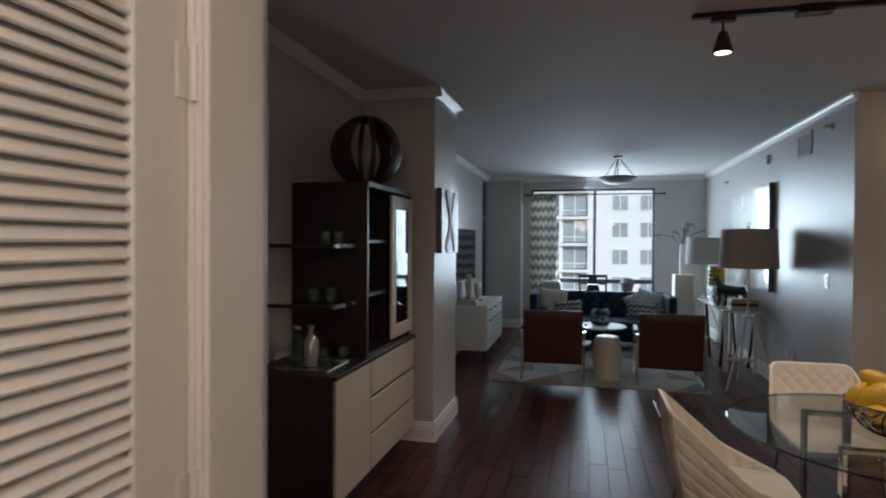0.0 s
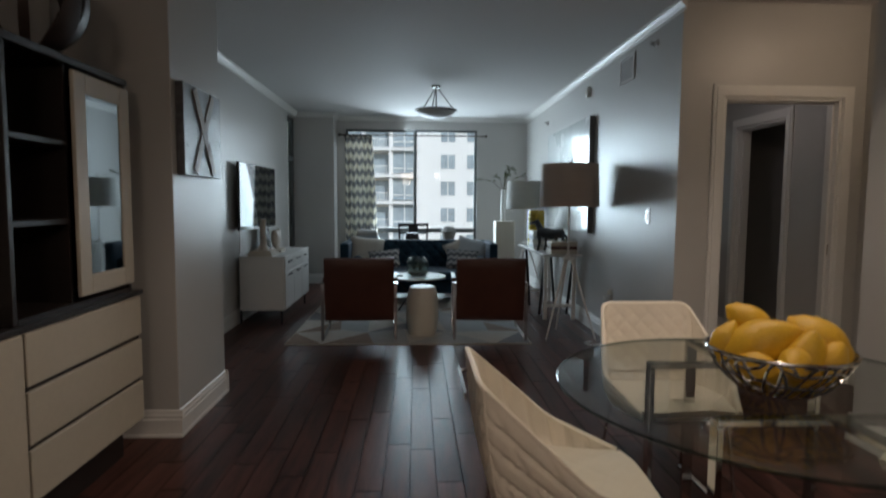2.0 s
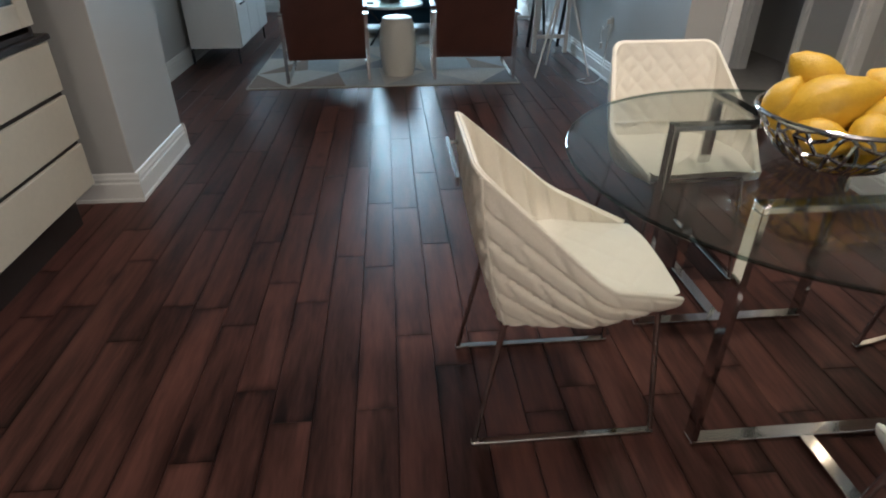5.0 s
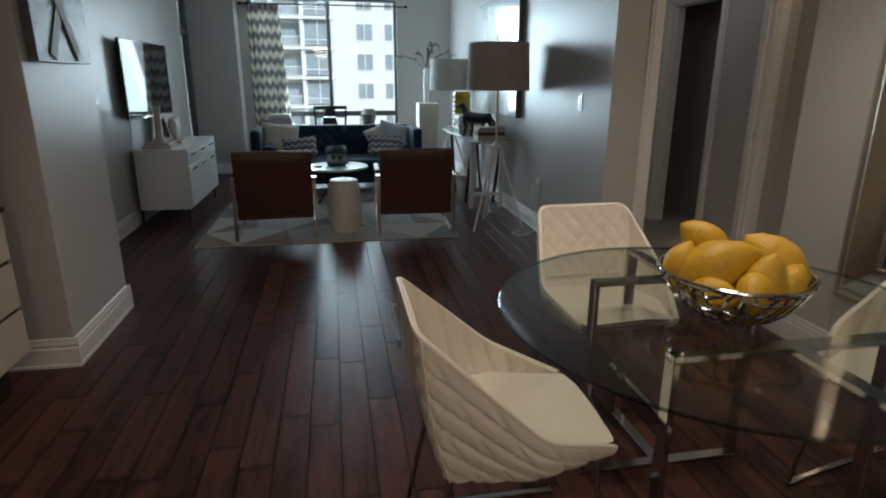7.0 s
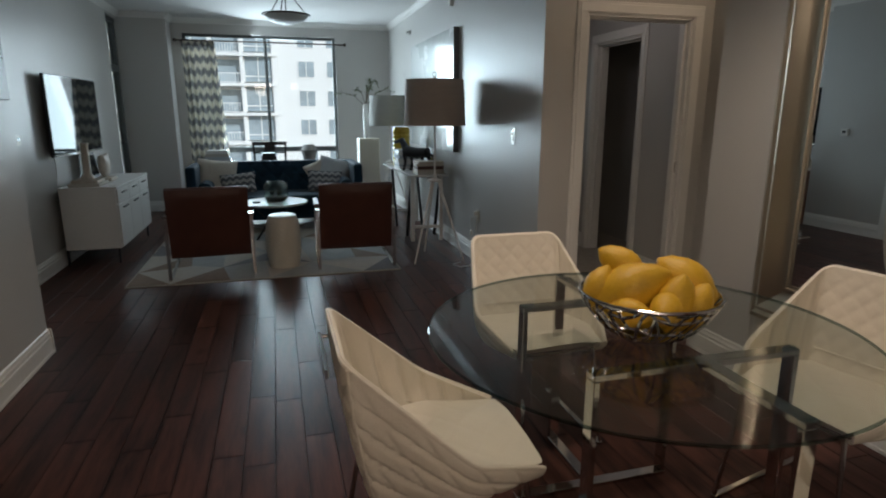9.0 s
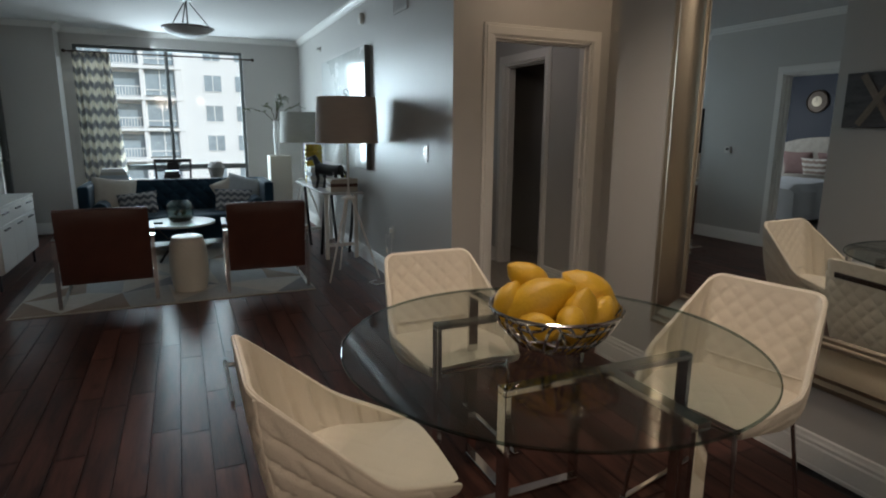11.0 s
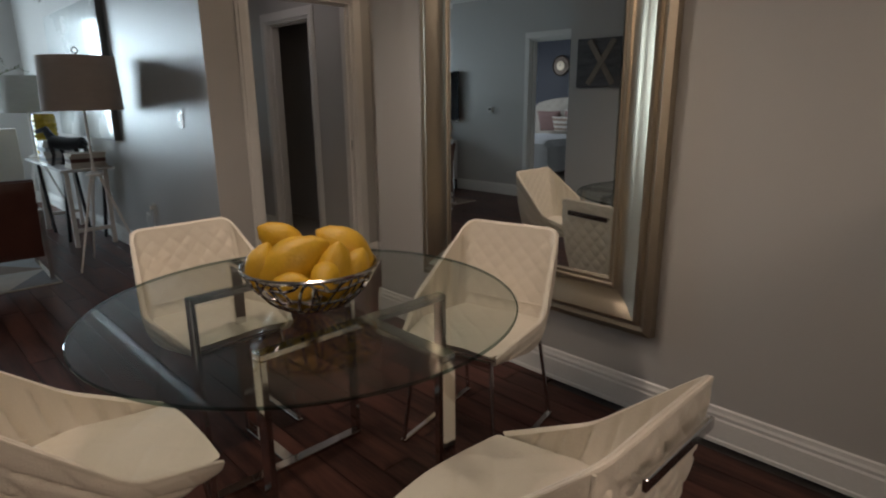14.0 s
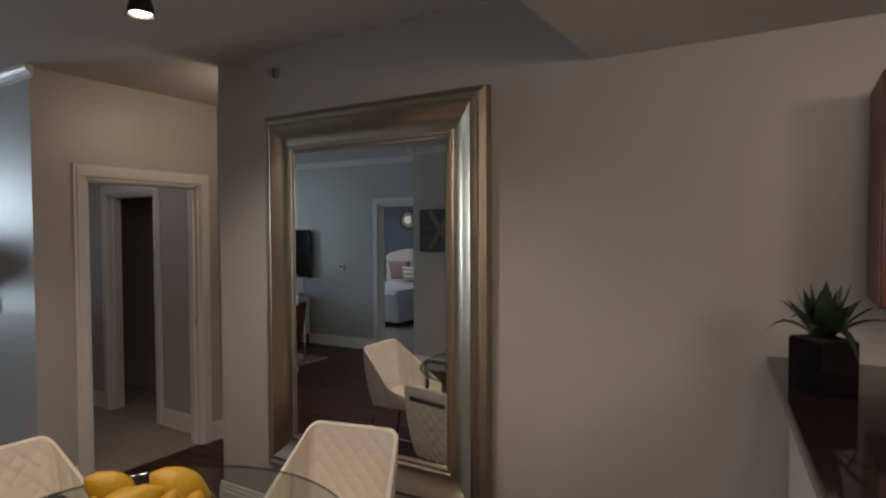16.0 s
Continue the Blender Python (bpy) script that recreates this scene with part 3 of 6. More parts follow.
# ---- glass dining table ----
TX, TY, TR, TZ = 2.342, 5.80, 0.63, 0.757
t = thing("dining_table", "round clear glass dining table on a chrome flat-bar base", "table", pose(TX, TY, 0))
bm = lathe(bmesh.new(), [(TR - 0.004, TZ - 0.010), (TR, TZ - 0.007), (TR, TZ - 0.003), (TR - 0.004, TZ)], 96)
for f in bm.faces:
    if len(f.verts) == 4:
        f.material_index = 1
part("tabletop", bm, [TABLEGLASS, GLASSEDGE], t, "clear glass disc with a green edge")
B, D = 0.042, 0.018
def tee(y, ye, xa, xb, xm):
    """One T-shaped half of the base, of bars on the floor and under the glass joined by uprights."""
    s = 1 if ye > y else -1
    for z0 in (0.0, TZ - 0.010 - 0.004 - D):
        part("cross_bar", boxes((xa - TX, xb - TX, y - TY - B / 2, y - TY + B / 2, z0, z0 + D), bev=0.002, seg=1), CHROME, t)
        a, b = sorted((y - TY + s * B / 2, ye - TY))
        part("stem_bar", boxes((xm - TX - B / 2, xm - TX + B / 2, a, b, z0, z0 + D), bev=0.002, seg=1), CHROME, t)
    for x, yy, wx, wy in ((xa + D / 2, y, D, B), (xb - D / 2, y, D, B), (xm, ye - s * D / 2, B, D)):
        leg = part("leg", boxes((x - TX - wx / 2, x - TX + wx / 2, yy - TY - wy / 2, yy - TY + wy / 2, D, TZ - 0.014 - D), bev=0.002, seg=1), CHROME, t)
        part("pad", lathe(bmesh.new(), [(0.012, TZ - 0.014), (0.012, TZ - 0.010)], 12, (x - TX, yy - TY, 0)), GLASS, leg, "clear glass pad")


tee(5.59, 5.25, 2.06, 2.70, 2.395)
tee(6.12, 6.45, 2.10, 2.72, 2.41)

# bowl of lemons
BX, BY, BZ = 2.332, 5.755, TZ
bo = thing("fruit_bowl", "pierced silver metal bowl on the glass table", "bowl", pose(BX, BY, BZ))
prof = [(0.070, 0.003), (0.105, 0.016), (0.140, 0.044), (0.168, 0.080), (0.186, 0.114), (0.194, 0.128)]
def bowl_at(a, s):
    k = min(int(s * 5), 4)
    f = s * 5 - k
    r = prof[k][0] * (1 - f) + prof[k + 1][0] * f
    z = prof[k][1] * (1 - f) + prof[k + 1][1] * f
    return Vector((r * math.cos(a), r * math.sin(a), z))
part("rim", tube(bmesh.new(), [bowl_at(2 * math.pi * i / 60, 1.0) for i in range(60)], 0.0055, 8, closed=True), CHROME, bo, "bright silver rim", True)
part("foot", lathe(bmesh.new(), [(0.0, 0.0015), (0.076, 0.0015), (0.078, 0.006), (0.070, 0.007), (0.0, 0.007)], 40, cap=False), CHROME, bo, "", True)
rng = random.Random(5)
bm = bmesh.new()
rows = [0.06, 0.28, 0.50, 0.72, 0.94]
cells = 38
pts = {}
for r, s in enumerate(rows):
    for i in range(cells):
        pts[r, i] = (2 * math.pi * (i + 0.5 * (r % 2) + rng.uniform(-0.28, 0.28)) / cells, min(0.97, s + rng.uniform(-0.07, 0.07)))
def strut(p, q):
    a0, s0 = p
    a1, s1 = q
    if a1 - a0 > math.pi:
        a1 -= 2 * math.pi
    if a0 - a1 > math.pi:
        a1 += 2 * math.pi
    tube(bm, [bowl_at(a0 + (a1 - a0) * f, s0 + (s1 - s0) * f) for f in (0, 0.5, 1)], 0.0048, 5)
for r in range(5):
    for i in range(cells):
        if rng.random() < 0.78:
            strut(pts[r, i], pts[r, (i + 1) % cells])
        if r < 4:
            j = (i + (r % 2)) % cells
            strut(pts[r, i], pts[r + 1, j if rng.random() < 0.6 else (j - 1) % cells])
part("lattice", bm, CHROME, bo, "irregular pierced silver lattice", True)


def lemon_mesh(rng):
    bm = bmesh.new()
    prof = []
    for i in range(19):
        s = -1 + 2 * i / 18
        r = 0.037 * math.sqrt(max(0.0, 1 - (s * 0.96) ** 2)) ** 0.9
        z = 0.045 * s
        if i in (0, 18):
            r = 0.003
        prof.append((max(r, 0.0065 if 0.85 < abs(s) < 0.99 else r), z + 0.015 * (1 if s > 0 else -1) * max(0, (abs(s) - 0.78) / 0.22) ** 1.5))
    lathe(bm, prof, 24)
    for v in bm.verts:
        n = noise.noise(v.co * 28 + Vector((rng.uniform(0, 9), 0, 0)) * 0)
        v.co *= 1 + 0.05 * n
    return bm


# across, away, up, tilt of the long axis, heading, size
lemons = [(-0.050, -0.005, 0.134, 62, 0, 1.95), (-0.072, 0.075, 0.186, -58, -10, 1.34), (-0.140, 0.010, 0.134, 30, 40, 1.12), (0.108, 0.050, 0.148, 125, -20, 1.72), (0.062, -0.050, 0.112, 12, 0, 1.45),
          (0.030, -0.100, 0.112, 80, 78, 1.12), (0.122, -0.050, 0.120, 45, 50, 1.05), (-0.035, 0.00, 0.060, 90, 0, 1.3), (0.055, 0.050, 0.060, 90, 70, 1.4), (-0.060, -0.088, 0.090, 88, 150, 1.1), (-0.03, 0.12, 0.09, 90, 30, 1.3), (0.09, 0.12, 0.10, 85, 60, 1.2)]
for x, y, z, tilt, head, s in lemons:
    single("lemon", lemon_mesh(rng), LEMON, "ripe yellow lemon piled in the silver bowl", "lemon", pose(BX, BY, BZ, 0, 0, -27) @ pose(x, y, z, 0, tilt, head) @ Matrix.Scale(s, 4), True, "lemons in the bowl")

# ---- large mirror ----
MY0, MY1, MZ0, MZ1 = 5.33, 6.73, 0.362, 2.327
mi = thing("wall_mirror_large", "large rectangular mirror in a champagne-gold moulded frame", "mirror", pose(XM, 0, 0))
FR = [(0, -0.004, CHAMPDARK), (0.004, -0.045, CHAMPDARK), (0.030, -0.060, CHAMPDARK), (0.050, -0.052, CHAMPAGNE), (0.058, -0.066, CHAMPAGNE), (0.072, -0.070, CHAMPAGNE), (0.090, -0.062, CHAMPAGNE), (0.120, -0.040, CHAMPAGNE), (0.155, -0.030, CHAMPAGNE), (0.178, -0.030, CHAMPAGNE), (0.184, -0.038, CHAMPAGNE), (0.196, -0.038, CHAMPDARK), (0.202, -0.030, CHAMPDARK), (0.216, -0.032, CHAMPDARK), (0.216, -0.004, CHAMPDARK)]
def frame_side(i):
    """One mitred side of the mirror frame."""
    c = [(MY0, MZ0, 1, 1), (MY1, MZ0, -1, 1), (MY1, MZ1, -1, -1), (MY0, MZ1, 1, -1)]
    bm = bmesh.new()
    ra, rb = [[bm.verts.new((d, y + sy * o, z + sz * o)) for o, d, _ in FR] for y, z, sy, sz in (c[i], c[(i + 1) % 4])]
    for k in range(len(FR) - 1):
        f = bm.faces.new((ra[k], ra[k + 1], rb[k + 1], rb[k]))
        f.material_index = 0 if FR[k][2] is CHAMPAGNE else 1
    return bm
for i in range(4):
    part("frame_side", frame_side(i), [CHAMPAGNE, CHAMPDARK], mi, "", True)
bm = bmesh.new()
gy, gz0, gz1 = (MY1 - MY0) / 2 - 0.212, MZ0 + 0.203, MZ1 - 0.203
outer = [bm.verts.new((0.0008, y, z)) for y, z in ((-gy, gz0), (gy, gz0), (gy, gz1), (-gy, gz1))]
inner = [bm.verts.new((0, y, z)) for y, z in ((-gy + 0.022, gz0 + 0.022), (gy - 0.022, gz0 + 0.022), (gy - 0.022, gz1 - 0.022), (-gy + 0.022, gz1 - 0.022))]
for i in range(4):
    bm.faces.new((outer[i], outer[(i + 1) % 4], inner[(i + 1) % 4], inner[i]))
bm.faces.new(inner)
back = [bm.verts.new((0.005, v.co.y, v.co.z)) for v in outer]
for i in range(4):
    bm.faces.new((outer[(i + 1) % 4], outer[i], back[i], back[(i + 1) % 4]))
bm.faces.new(back[::-1])
g_ = part("mirror_glass", bm, MIRROR, mi, "bevelled silvered mirror glass")
g_.matrix_basis = pose(-0.021, (MY0 + MY1) / 2, 0, 0, 0, 1.0)
part("backing", boxes((-0.011, 0.0, MY0 + 0.01, MY1 - 0.01, MZ0 + 0.01, MZ1 - 0.01)), ESPRESSO, mi)

# ---- sideboard with hutch ----
SX, FX = XL + 0.004, -0.115
sb = thing("sideboard", "dark espresso sideboard with cream drawers and door", "sideboard", pose(0, 0, 0))
part("body", boxes((SX, FX - 0.02, 5.75, 7.145, 0.17, 0.825), bev=0.003, seg=1), ESPRESSO, sb)
part("top", boxes((SX, FX + 0.004, 5.74, 7.155, 0.827, 0.85), bev=0.003, seg=1), ESPRESSO, sb)
part("plinth", boxes((SX + 0.03, FX - 0.09, 5.85, 7.09, 0.0, 0.17)), ESPRESSO, sb)
part("door", boxes((FX - 0.018, FX, 5.758, 6.247, 0.188, 0.820), bev=0.003, seg=1), CREAMLAM, sb, "cream lacquered door")
for i in range(3):
    z = 0.188 + i * 0.2175
    part("drawer", boxes((FX - 0.018, FX, 6.261, 7.132, z, z + 0.197), bev=0.003, seg=1), CREAMLAM, sb, "cream lacquered drawer front")

hu = thing("hutch", "dark espresso hutch with open shelves and a framed glass door", "cabinet", pose(0, 0, 0.8505))
H0, H1, HT = 6.23, 7.088, 1.03
part("side_panel", boxes((SX, FX - 0.02, H0, H0 + 0.025, 0, HT - 0.03), bev=0.002, seg=1), ESPRESSO, hu)
part("side_panel", boxes((SX, FX - 0.02, H1 - 0.025, H1, 0, HT - 0.03), bev=0.002, seg=1), ESPRESSO, hu)
part("divider", boxes((SX + 0.015, FX - 0.045, 6.625, 6.643, 0.02, HT - 0.031)), ESPRESSO, hu)
part("back_panel", boxes((SX, SX + 0.012, H0 + 0.026, H1 - 0.026, 0.021, HT - 0.031)), ESPRESSO, hu)
part("top_panel", boxes((SX, FX - 0.012, H0 - 0.006, H1 + 0.006, HT - 0.03, HT), bev=0.002, seg=1), ESPRESSO, hu)
part("bottom_panel", boxes((SX + 0.013, FX - 0.02, H0 + 0.026, H1 - 0.026, 0.0, 0.02)), ESPRESSO, hu)
for z in (0.362, 0.68):
    part("shelf", boxes((SX + 0.013, FX - 0.035, H0 + 0.026, 6.625, z - 0.011, z + 0.011), bev=0.002, seg=1), ESPRESSO, hu)
    part("shelf", boxes((SX + 0.013, FX - 0.06, 6.644, H1 - 0.026, z - 0.006, z + 0.006)), GLASS, hu, "clear glass shelf")
a, b, z0, z1 = 6.623, 7.078, 0.045, 0.980
dr = part("door", boxes((FX - 0.018, FX, a, a + 0.085, z0, z1), (FX - 0.018, FX, b - 0.085, b, z0, z1), (FX - 0.018, FX, a + 0.085, b - 0.085, z0, z0 + 0.085), (FX - 0.018, FX, a + 0.085, b - 0.085, z1 - 0.085, z1), bev=0.003, seg=1), CREAMLAM, hu, "cream frame door with a glass pane")
part("pane", boxes((FX - 0.012, FX - 0.007, a + 0.08, b - 0.08, z0 + 0.08, z1 - 0.08)), plain("smoked_pane", (0.32, 0.34, 0.35), 0.03, 1.0), dr, "dark reflecting glass pane")
# glass side shelves
for z, d in ((0.655, 0.21), (0.325, 0.22)):
    s = part("side_shelf", boxes((SX + 0.02, FX - 0.10, H0 - d - 0.08, H0 - 0.002, z - 0.005, z + 0.005), bev=0.001, seg=1), GLASS, hu, "clear glass side shelf")
    part("edge_strip", boxes((FX - 0.10, FX - 0.088, H0 - d - 0.08, H0 - 0.002, z - 0.012, z + 0.010), bev=0.002, seg=1), STEEL, s, "polished steel shelf edge")
    part("edge_strip", boxes((SX + 0.02, FX - 0.10, H0 - d - 0.092, H0 - d - 0.08, z - 0.012, z + 0.010), bev=0.002, seg=1), ESPRESSO, s)

# woven orb on the hutch
orb = thing("woven_orb", "dark woven rattan sphere ornament on top of the hutch", "ornament", pose(-0.295, 6.62, 0.8505 + HT + 0.232))
DARKRATTAN = mat("dark_rattan", (0.035, 0.022, 0.017), 0.5, var=0.4, scale=20, fine=120, bump=0.06)
def band(a0, width, r):
    """A leaf-shaped vertical strip of the sphere."""
    bm = bmesh.new()
    rows = []
    n = 28
    for i in range(n + 1):
        p = -math.pi / 2 + math.pi * i / n
        wv = width * (0.55 + 0.75 * abs(math.sin(p)) ** 1.5)
        ro = []
        for rr in (r, r - 0.007):
            for s in (-0.5, 0, 0.5):
                q = a0 + s * wv
                ro.append(bm.verts.new((rr * math.cos(p) * math.cos(q), rr * math.cos(p) * math.sin(q), rr * math.sin(p))))
        rows.append(ro)
    for u, v in zip(rows, rows[1:]):
        for q in ((0, 1), (1, 2), (2, 5), (5, 4), (4, 3), (3, 0)):
            bm.faces.new((u[q[0]], u[q[1]], v[q[1]], v[q[0]]))
    return bm
for k in (0, 1):
    a0 = radians(-58) + math.pi * k
    part("band", band(a0, 0.22, 0.232), DARKRATTAN, orb, "", True)
    for i in range(4):
        part("band", band(a0 + 0.80 + i * 0.512, 0.66, 0.2315 - 0.0015 * (i % 2)), DARKRATTAN, orb, "", True)
part("cap", lathe(bmesh.new(), [(0.0, -0.2315), (0.08, -0.2175), (0.105, -0.203), (0.10, -0.198), (0.0, -0.22)], 24, cap=False), DARKRATTAN, orb, "", True)
part("cap", lathe(bmesh.new(), [(0.0, 0.2335), (0.08, 0.2205), (0.105, 0.207), (0.10, 0.200), (0.0, 0.22)], 24, cap=False), DARKRATTAN, orb, "", True)

# things on the sideboard and side shelves
tray = thing("serving_tray", "flat silver-edged tray on the sideboard", "tray", pose(-0.34, 5.95, 0.8505))
part("plate", boxes((-0.14, 0.16, -0.15, 0.13, 0.0, 0.008), bev=0.002, seg=1), STEEL, tray)
part("rim", tube(bmesh.new(), [(-0.14, -0.15, 0.012), (0.16, -0.15, 0.012), (0.16, 0.13, 0.012), (-0.14, 0.13, 0.012)], 0.005, 6, closed=True), STEEL, tray, "silver rim")
def bottle(x, y, z, r, h, label, m=GLASS):
    b = thing("bottle", label, "bottle", pose(x, y, z))
    part("body", lathe(bmesh.new(), [(0.0, 0), (r, 0.003), (r, h * 0.62), (r * 0.5, h * 0.76), (r * 0.36, h * 0.80), (r * 0.36, h * 0.92)], 20), m, b, "", True)
    part("cap", lathe(bmesh.new(), [(r * 0.42, h * 0.92), (r * 0.42, h)], 14), STEEL, b, "metal cap", True)
bottle(-0.42, 5.93, 0.8595, 0.052, 0.21, "wide clear glass decanter with metal cap on the tray")
bottle(-0.33, 5.91, 0.8595, 0.040, 0.22, "silver shaker bottle on the tray", STEEL)
bottle(-0.47, 6.02, 0.8595, 0.032, 0.20, "dark glass bottle on the sideboard", plain("dark_bottle", (0.02, 0.022, 0.02), 0.08))
for x, y, z in ((-0.36, 6.15, 0.85 + 0.661), (-0.30, 6.20, 0.85 + 0.661), (-0.42, 6.12, 0.85 + 0.331), (-0.34, 6.18, 0.85 + 0.331), (-0.30, 6.02, 0.8595), (-0.24, 6.14, 0.8505)):
    single("tumbler", lathe(bmesh.new(), [(0.0, 0.001), (0.026, 0.001), (0.031, 0.075), (0.029, 0.075), (0.024, 0.008), (0.0, 0.008)], 18, cap=False), GLASS, "small clear glass tumbler on the drinks shelf", "glass", pose(x, y, z), True, "tumblers")

# picture on the wall stub: dark canvas with a pale timber X
pc = thing("x_canvas", "dark square canvas with crossed pale planks", "picture", pose(-0.02, 7.685, 1.697))
part("canvas", boxes((0.002, 0.045, -0.295, 0.295, -0.255, 0.250), bev=0.003, seg=1), mat("charcoal_canvas", (0.085, 0.085, 0.09), 0.30, var=0.6, scale=6, fine=60, bump=0.05, stretch=(1, 1, 4)), pc)
XW = mat("weathered_grey_wood", (0.23, 0.18, 0.14), 0.5, var=0.4, scale=9, fine=70, bump=0.05, stretch=(1, 6, 1))
for s in (-1, 1):
    o = part("plank", boxes((0.0455 + 0.002 * (s > 0), 0.051 + 0.002 * (s > 0), -0.030, 0.030, -0.272, 0.272)), XW, pc, "pale crossed plank")
    o.matrix_basis = pose(0, 0, 0, s * 33, 0, 0)

# ---- television and media cabinet ----
tv = thing("television", "flat black television on a wall bracket", "television", pose(-0.508, 10.90, 1.36, 0, 0, -2.8))
part("screen", boxes((-0.028, -0.004, -0.635, 0.635, -0.365, 0.352), bev=0.003, seg=1), BLACKPLASTIC, tv)
part("panel", boxes((-0.004, -0.001, -0.628, 0.628, -0.345, 0.342)), TVGLASS, tv, "dark glossy screen panel")
part("bracket", boxes((XL + 0.512, -0.029, -0.15, 0.15, -0.12, 0.12)), BLACKMETAL, tv)
part("bezel", boxes((-0.006, 0.001, -0.635, 0.635, -0.365, -0.347), bev=0.001, seg=1), CHROME, tv, "silver lower bezel")
single("tv_cable", tube(bmesh.new(), [(XL + 0.012, 10.45, 1.03), (XL + 0.012, 10.47, 0.9), (XL + 0.012, 10.44, 0.74)], 0.005, 6), WHITE, "white cable hanging below the television", "cable", None, True)

mc = thing("media_cabinet", "white lacquered media cabinet on a thin black metal base", "cabinet", pose(0, 0, 0))
C0, C1, CX = 10.30, 11.66, -0.095
part("body", boxes((XL + 0.052, CX - 0.018, C0, C1, 0.15, 0.70), bev=0.004), LACQUER, mc)
part("top", boxes((XL + 0.048, CX, C0 - 0.004, C1 + 0.004, 0.701, 0.722), bev=0.003), LACQUER, mc)
for i in range(3):
    y0 = C0 + 0.015 + i * (C1 - C0 - 0.03) / 3
    y1 = y0 + (C1 - C0 - 0.03) / 3 - 0.008
    for z0, z1 in ((0.565, 0.695), (0.16, 0.555)):
        f = part("drawer" if z0 > 0.5 else "door", boxes((CX - 0.017, CX, y0, y1, z0, z1), bev=0.002, seg=1), LACQUER, mc)
        part("handle", boxes((CX + 0.001, CX + 0.016, y0 + 0.13, y1 - 0.13, z1 - 0.045, z1 - 0.033)), BLACKMETAL, f, "black bar handle")
part("base_rail", boxes((CX - 0.06, CX - 0.04, C0 + 0.03, C1 - 0.03, 0.13, 0.15)), BLACKMETAL, mc, "black metal rail")
part("base_rail", boxes((XL + 0.04, XL + 0.06, C0 + 0.03, C1 - 0.03, 0.13, 0.15)), BLACKMETAL, mc, "black metal rail")
for y in (C0 + 0.03, C1 - 0.05):
    for x in (CX - 0.06, XL + 0.04):
        part("leg", boxes((x, x + 0.02, y, y + 0.02, 0.0, 0.13)), BLACKMETAL, mc, "thin black metal leg")
PALEWOOD = mat("bleached_wood", (0.48, 0.42, 0.35), 0.6, var=0.2, scale=8, fine=70, bump=0.04, stretch=(1, 5, 1))
single("coffee_table_book", boxes((-0.50, -0.24, 10.34, 10.66, 0.7225, 0.752), bev=0.003, seg=1), BEIGEFAB, "beige hardback book lying on the media cabinet", "book", group="books on the cabinet")
single("coffee_table_book", boxes((-0.48, -0.26, 10.37, 10.62, 0.7525, 0.778), bev=0.003, seg=1), PALEWOOD, "tan hardback book on top of another", "book", group="books on the cabinet")
single("candle_holder", lathe(bmesh.new(), [(0.0, 0), (0.06, 0.002), (0.058, 0.02), (0.035, 0.05), (0.032, 0.30), (0.036, 0.33), (0.0, 0.33)], 20, cap=False), PALEWOOD, "tall bleached wood candle holder standing on books", "candle holder", pose(-0.37, 10.50, 0.7785), True)
fp = thing("photo_stand", "dark square frame leaning on the media cabinet", "frame", pose(-0.50, 11.20, 0.7225, 0, -8, 0))
part("frame", boxes((-0.006, 0.012, -0.16, 0.16, 0.0, 0.26), bev=0.002, seg=1), BLACKMETAL, fp)
part("print", boxes((0.0125, 0.014, -0.13, 0.13, 0.03, 0.23)), TVGLASS, fp)
hs = thing("coral_sculpture", "rough pale wood heart-shaped sculpture on the cabinet", "sculpture", pose(-0.33, 10.92, 0.7225) @ Matrix.Scale(1.35, 4))
part("base", boxes((-0.06, 0.06, -0.09, 0.09, 0, 0.025), bev=0.003, seg=1), PALEWOOD, hs)
bm = bmesh.new()
bmesh.ops.create_icosphere(bm, subdivisions=4, radius=0.10, matrix=Matrix.Translation((0, 0, 0.125)))
for v in bm.verts:
    a = math.atan2(v.co.z - 0.125, v.co.y)
    dent = max(0, math.sin(a)) ** 6 * 0.4
    v.co.x *= 0.35
    v.co.z = 0.125 + (v.co.z - 0.125) * (1 - dent) + 0.014 * noise.noise(v.co * 22)
    v.co.y += 0.014 * noise.noise(v.co * 22 + Vector((5, 0, 0)))
    v.co.z = max(v.co.z, 0.026)
part("figure", bm, PALEWOOD, hs, "", True)


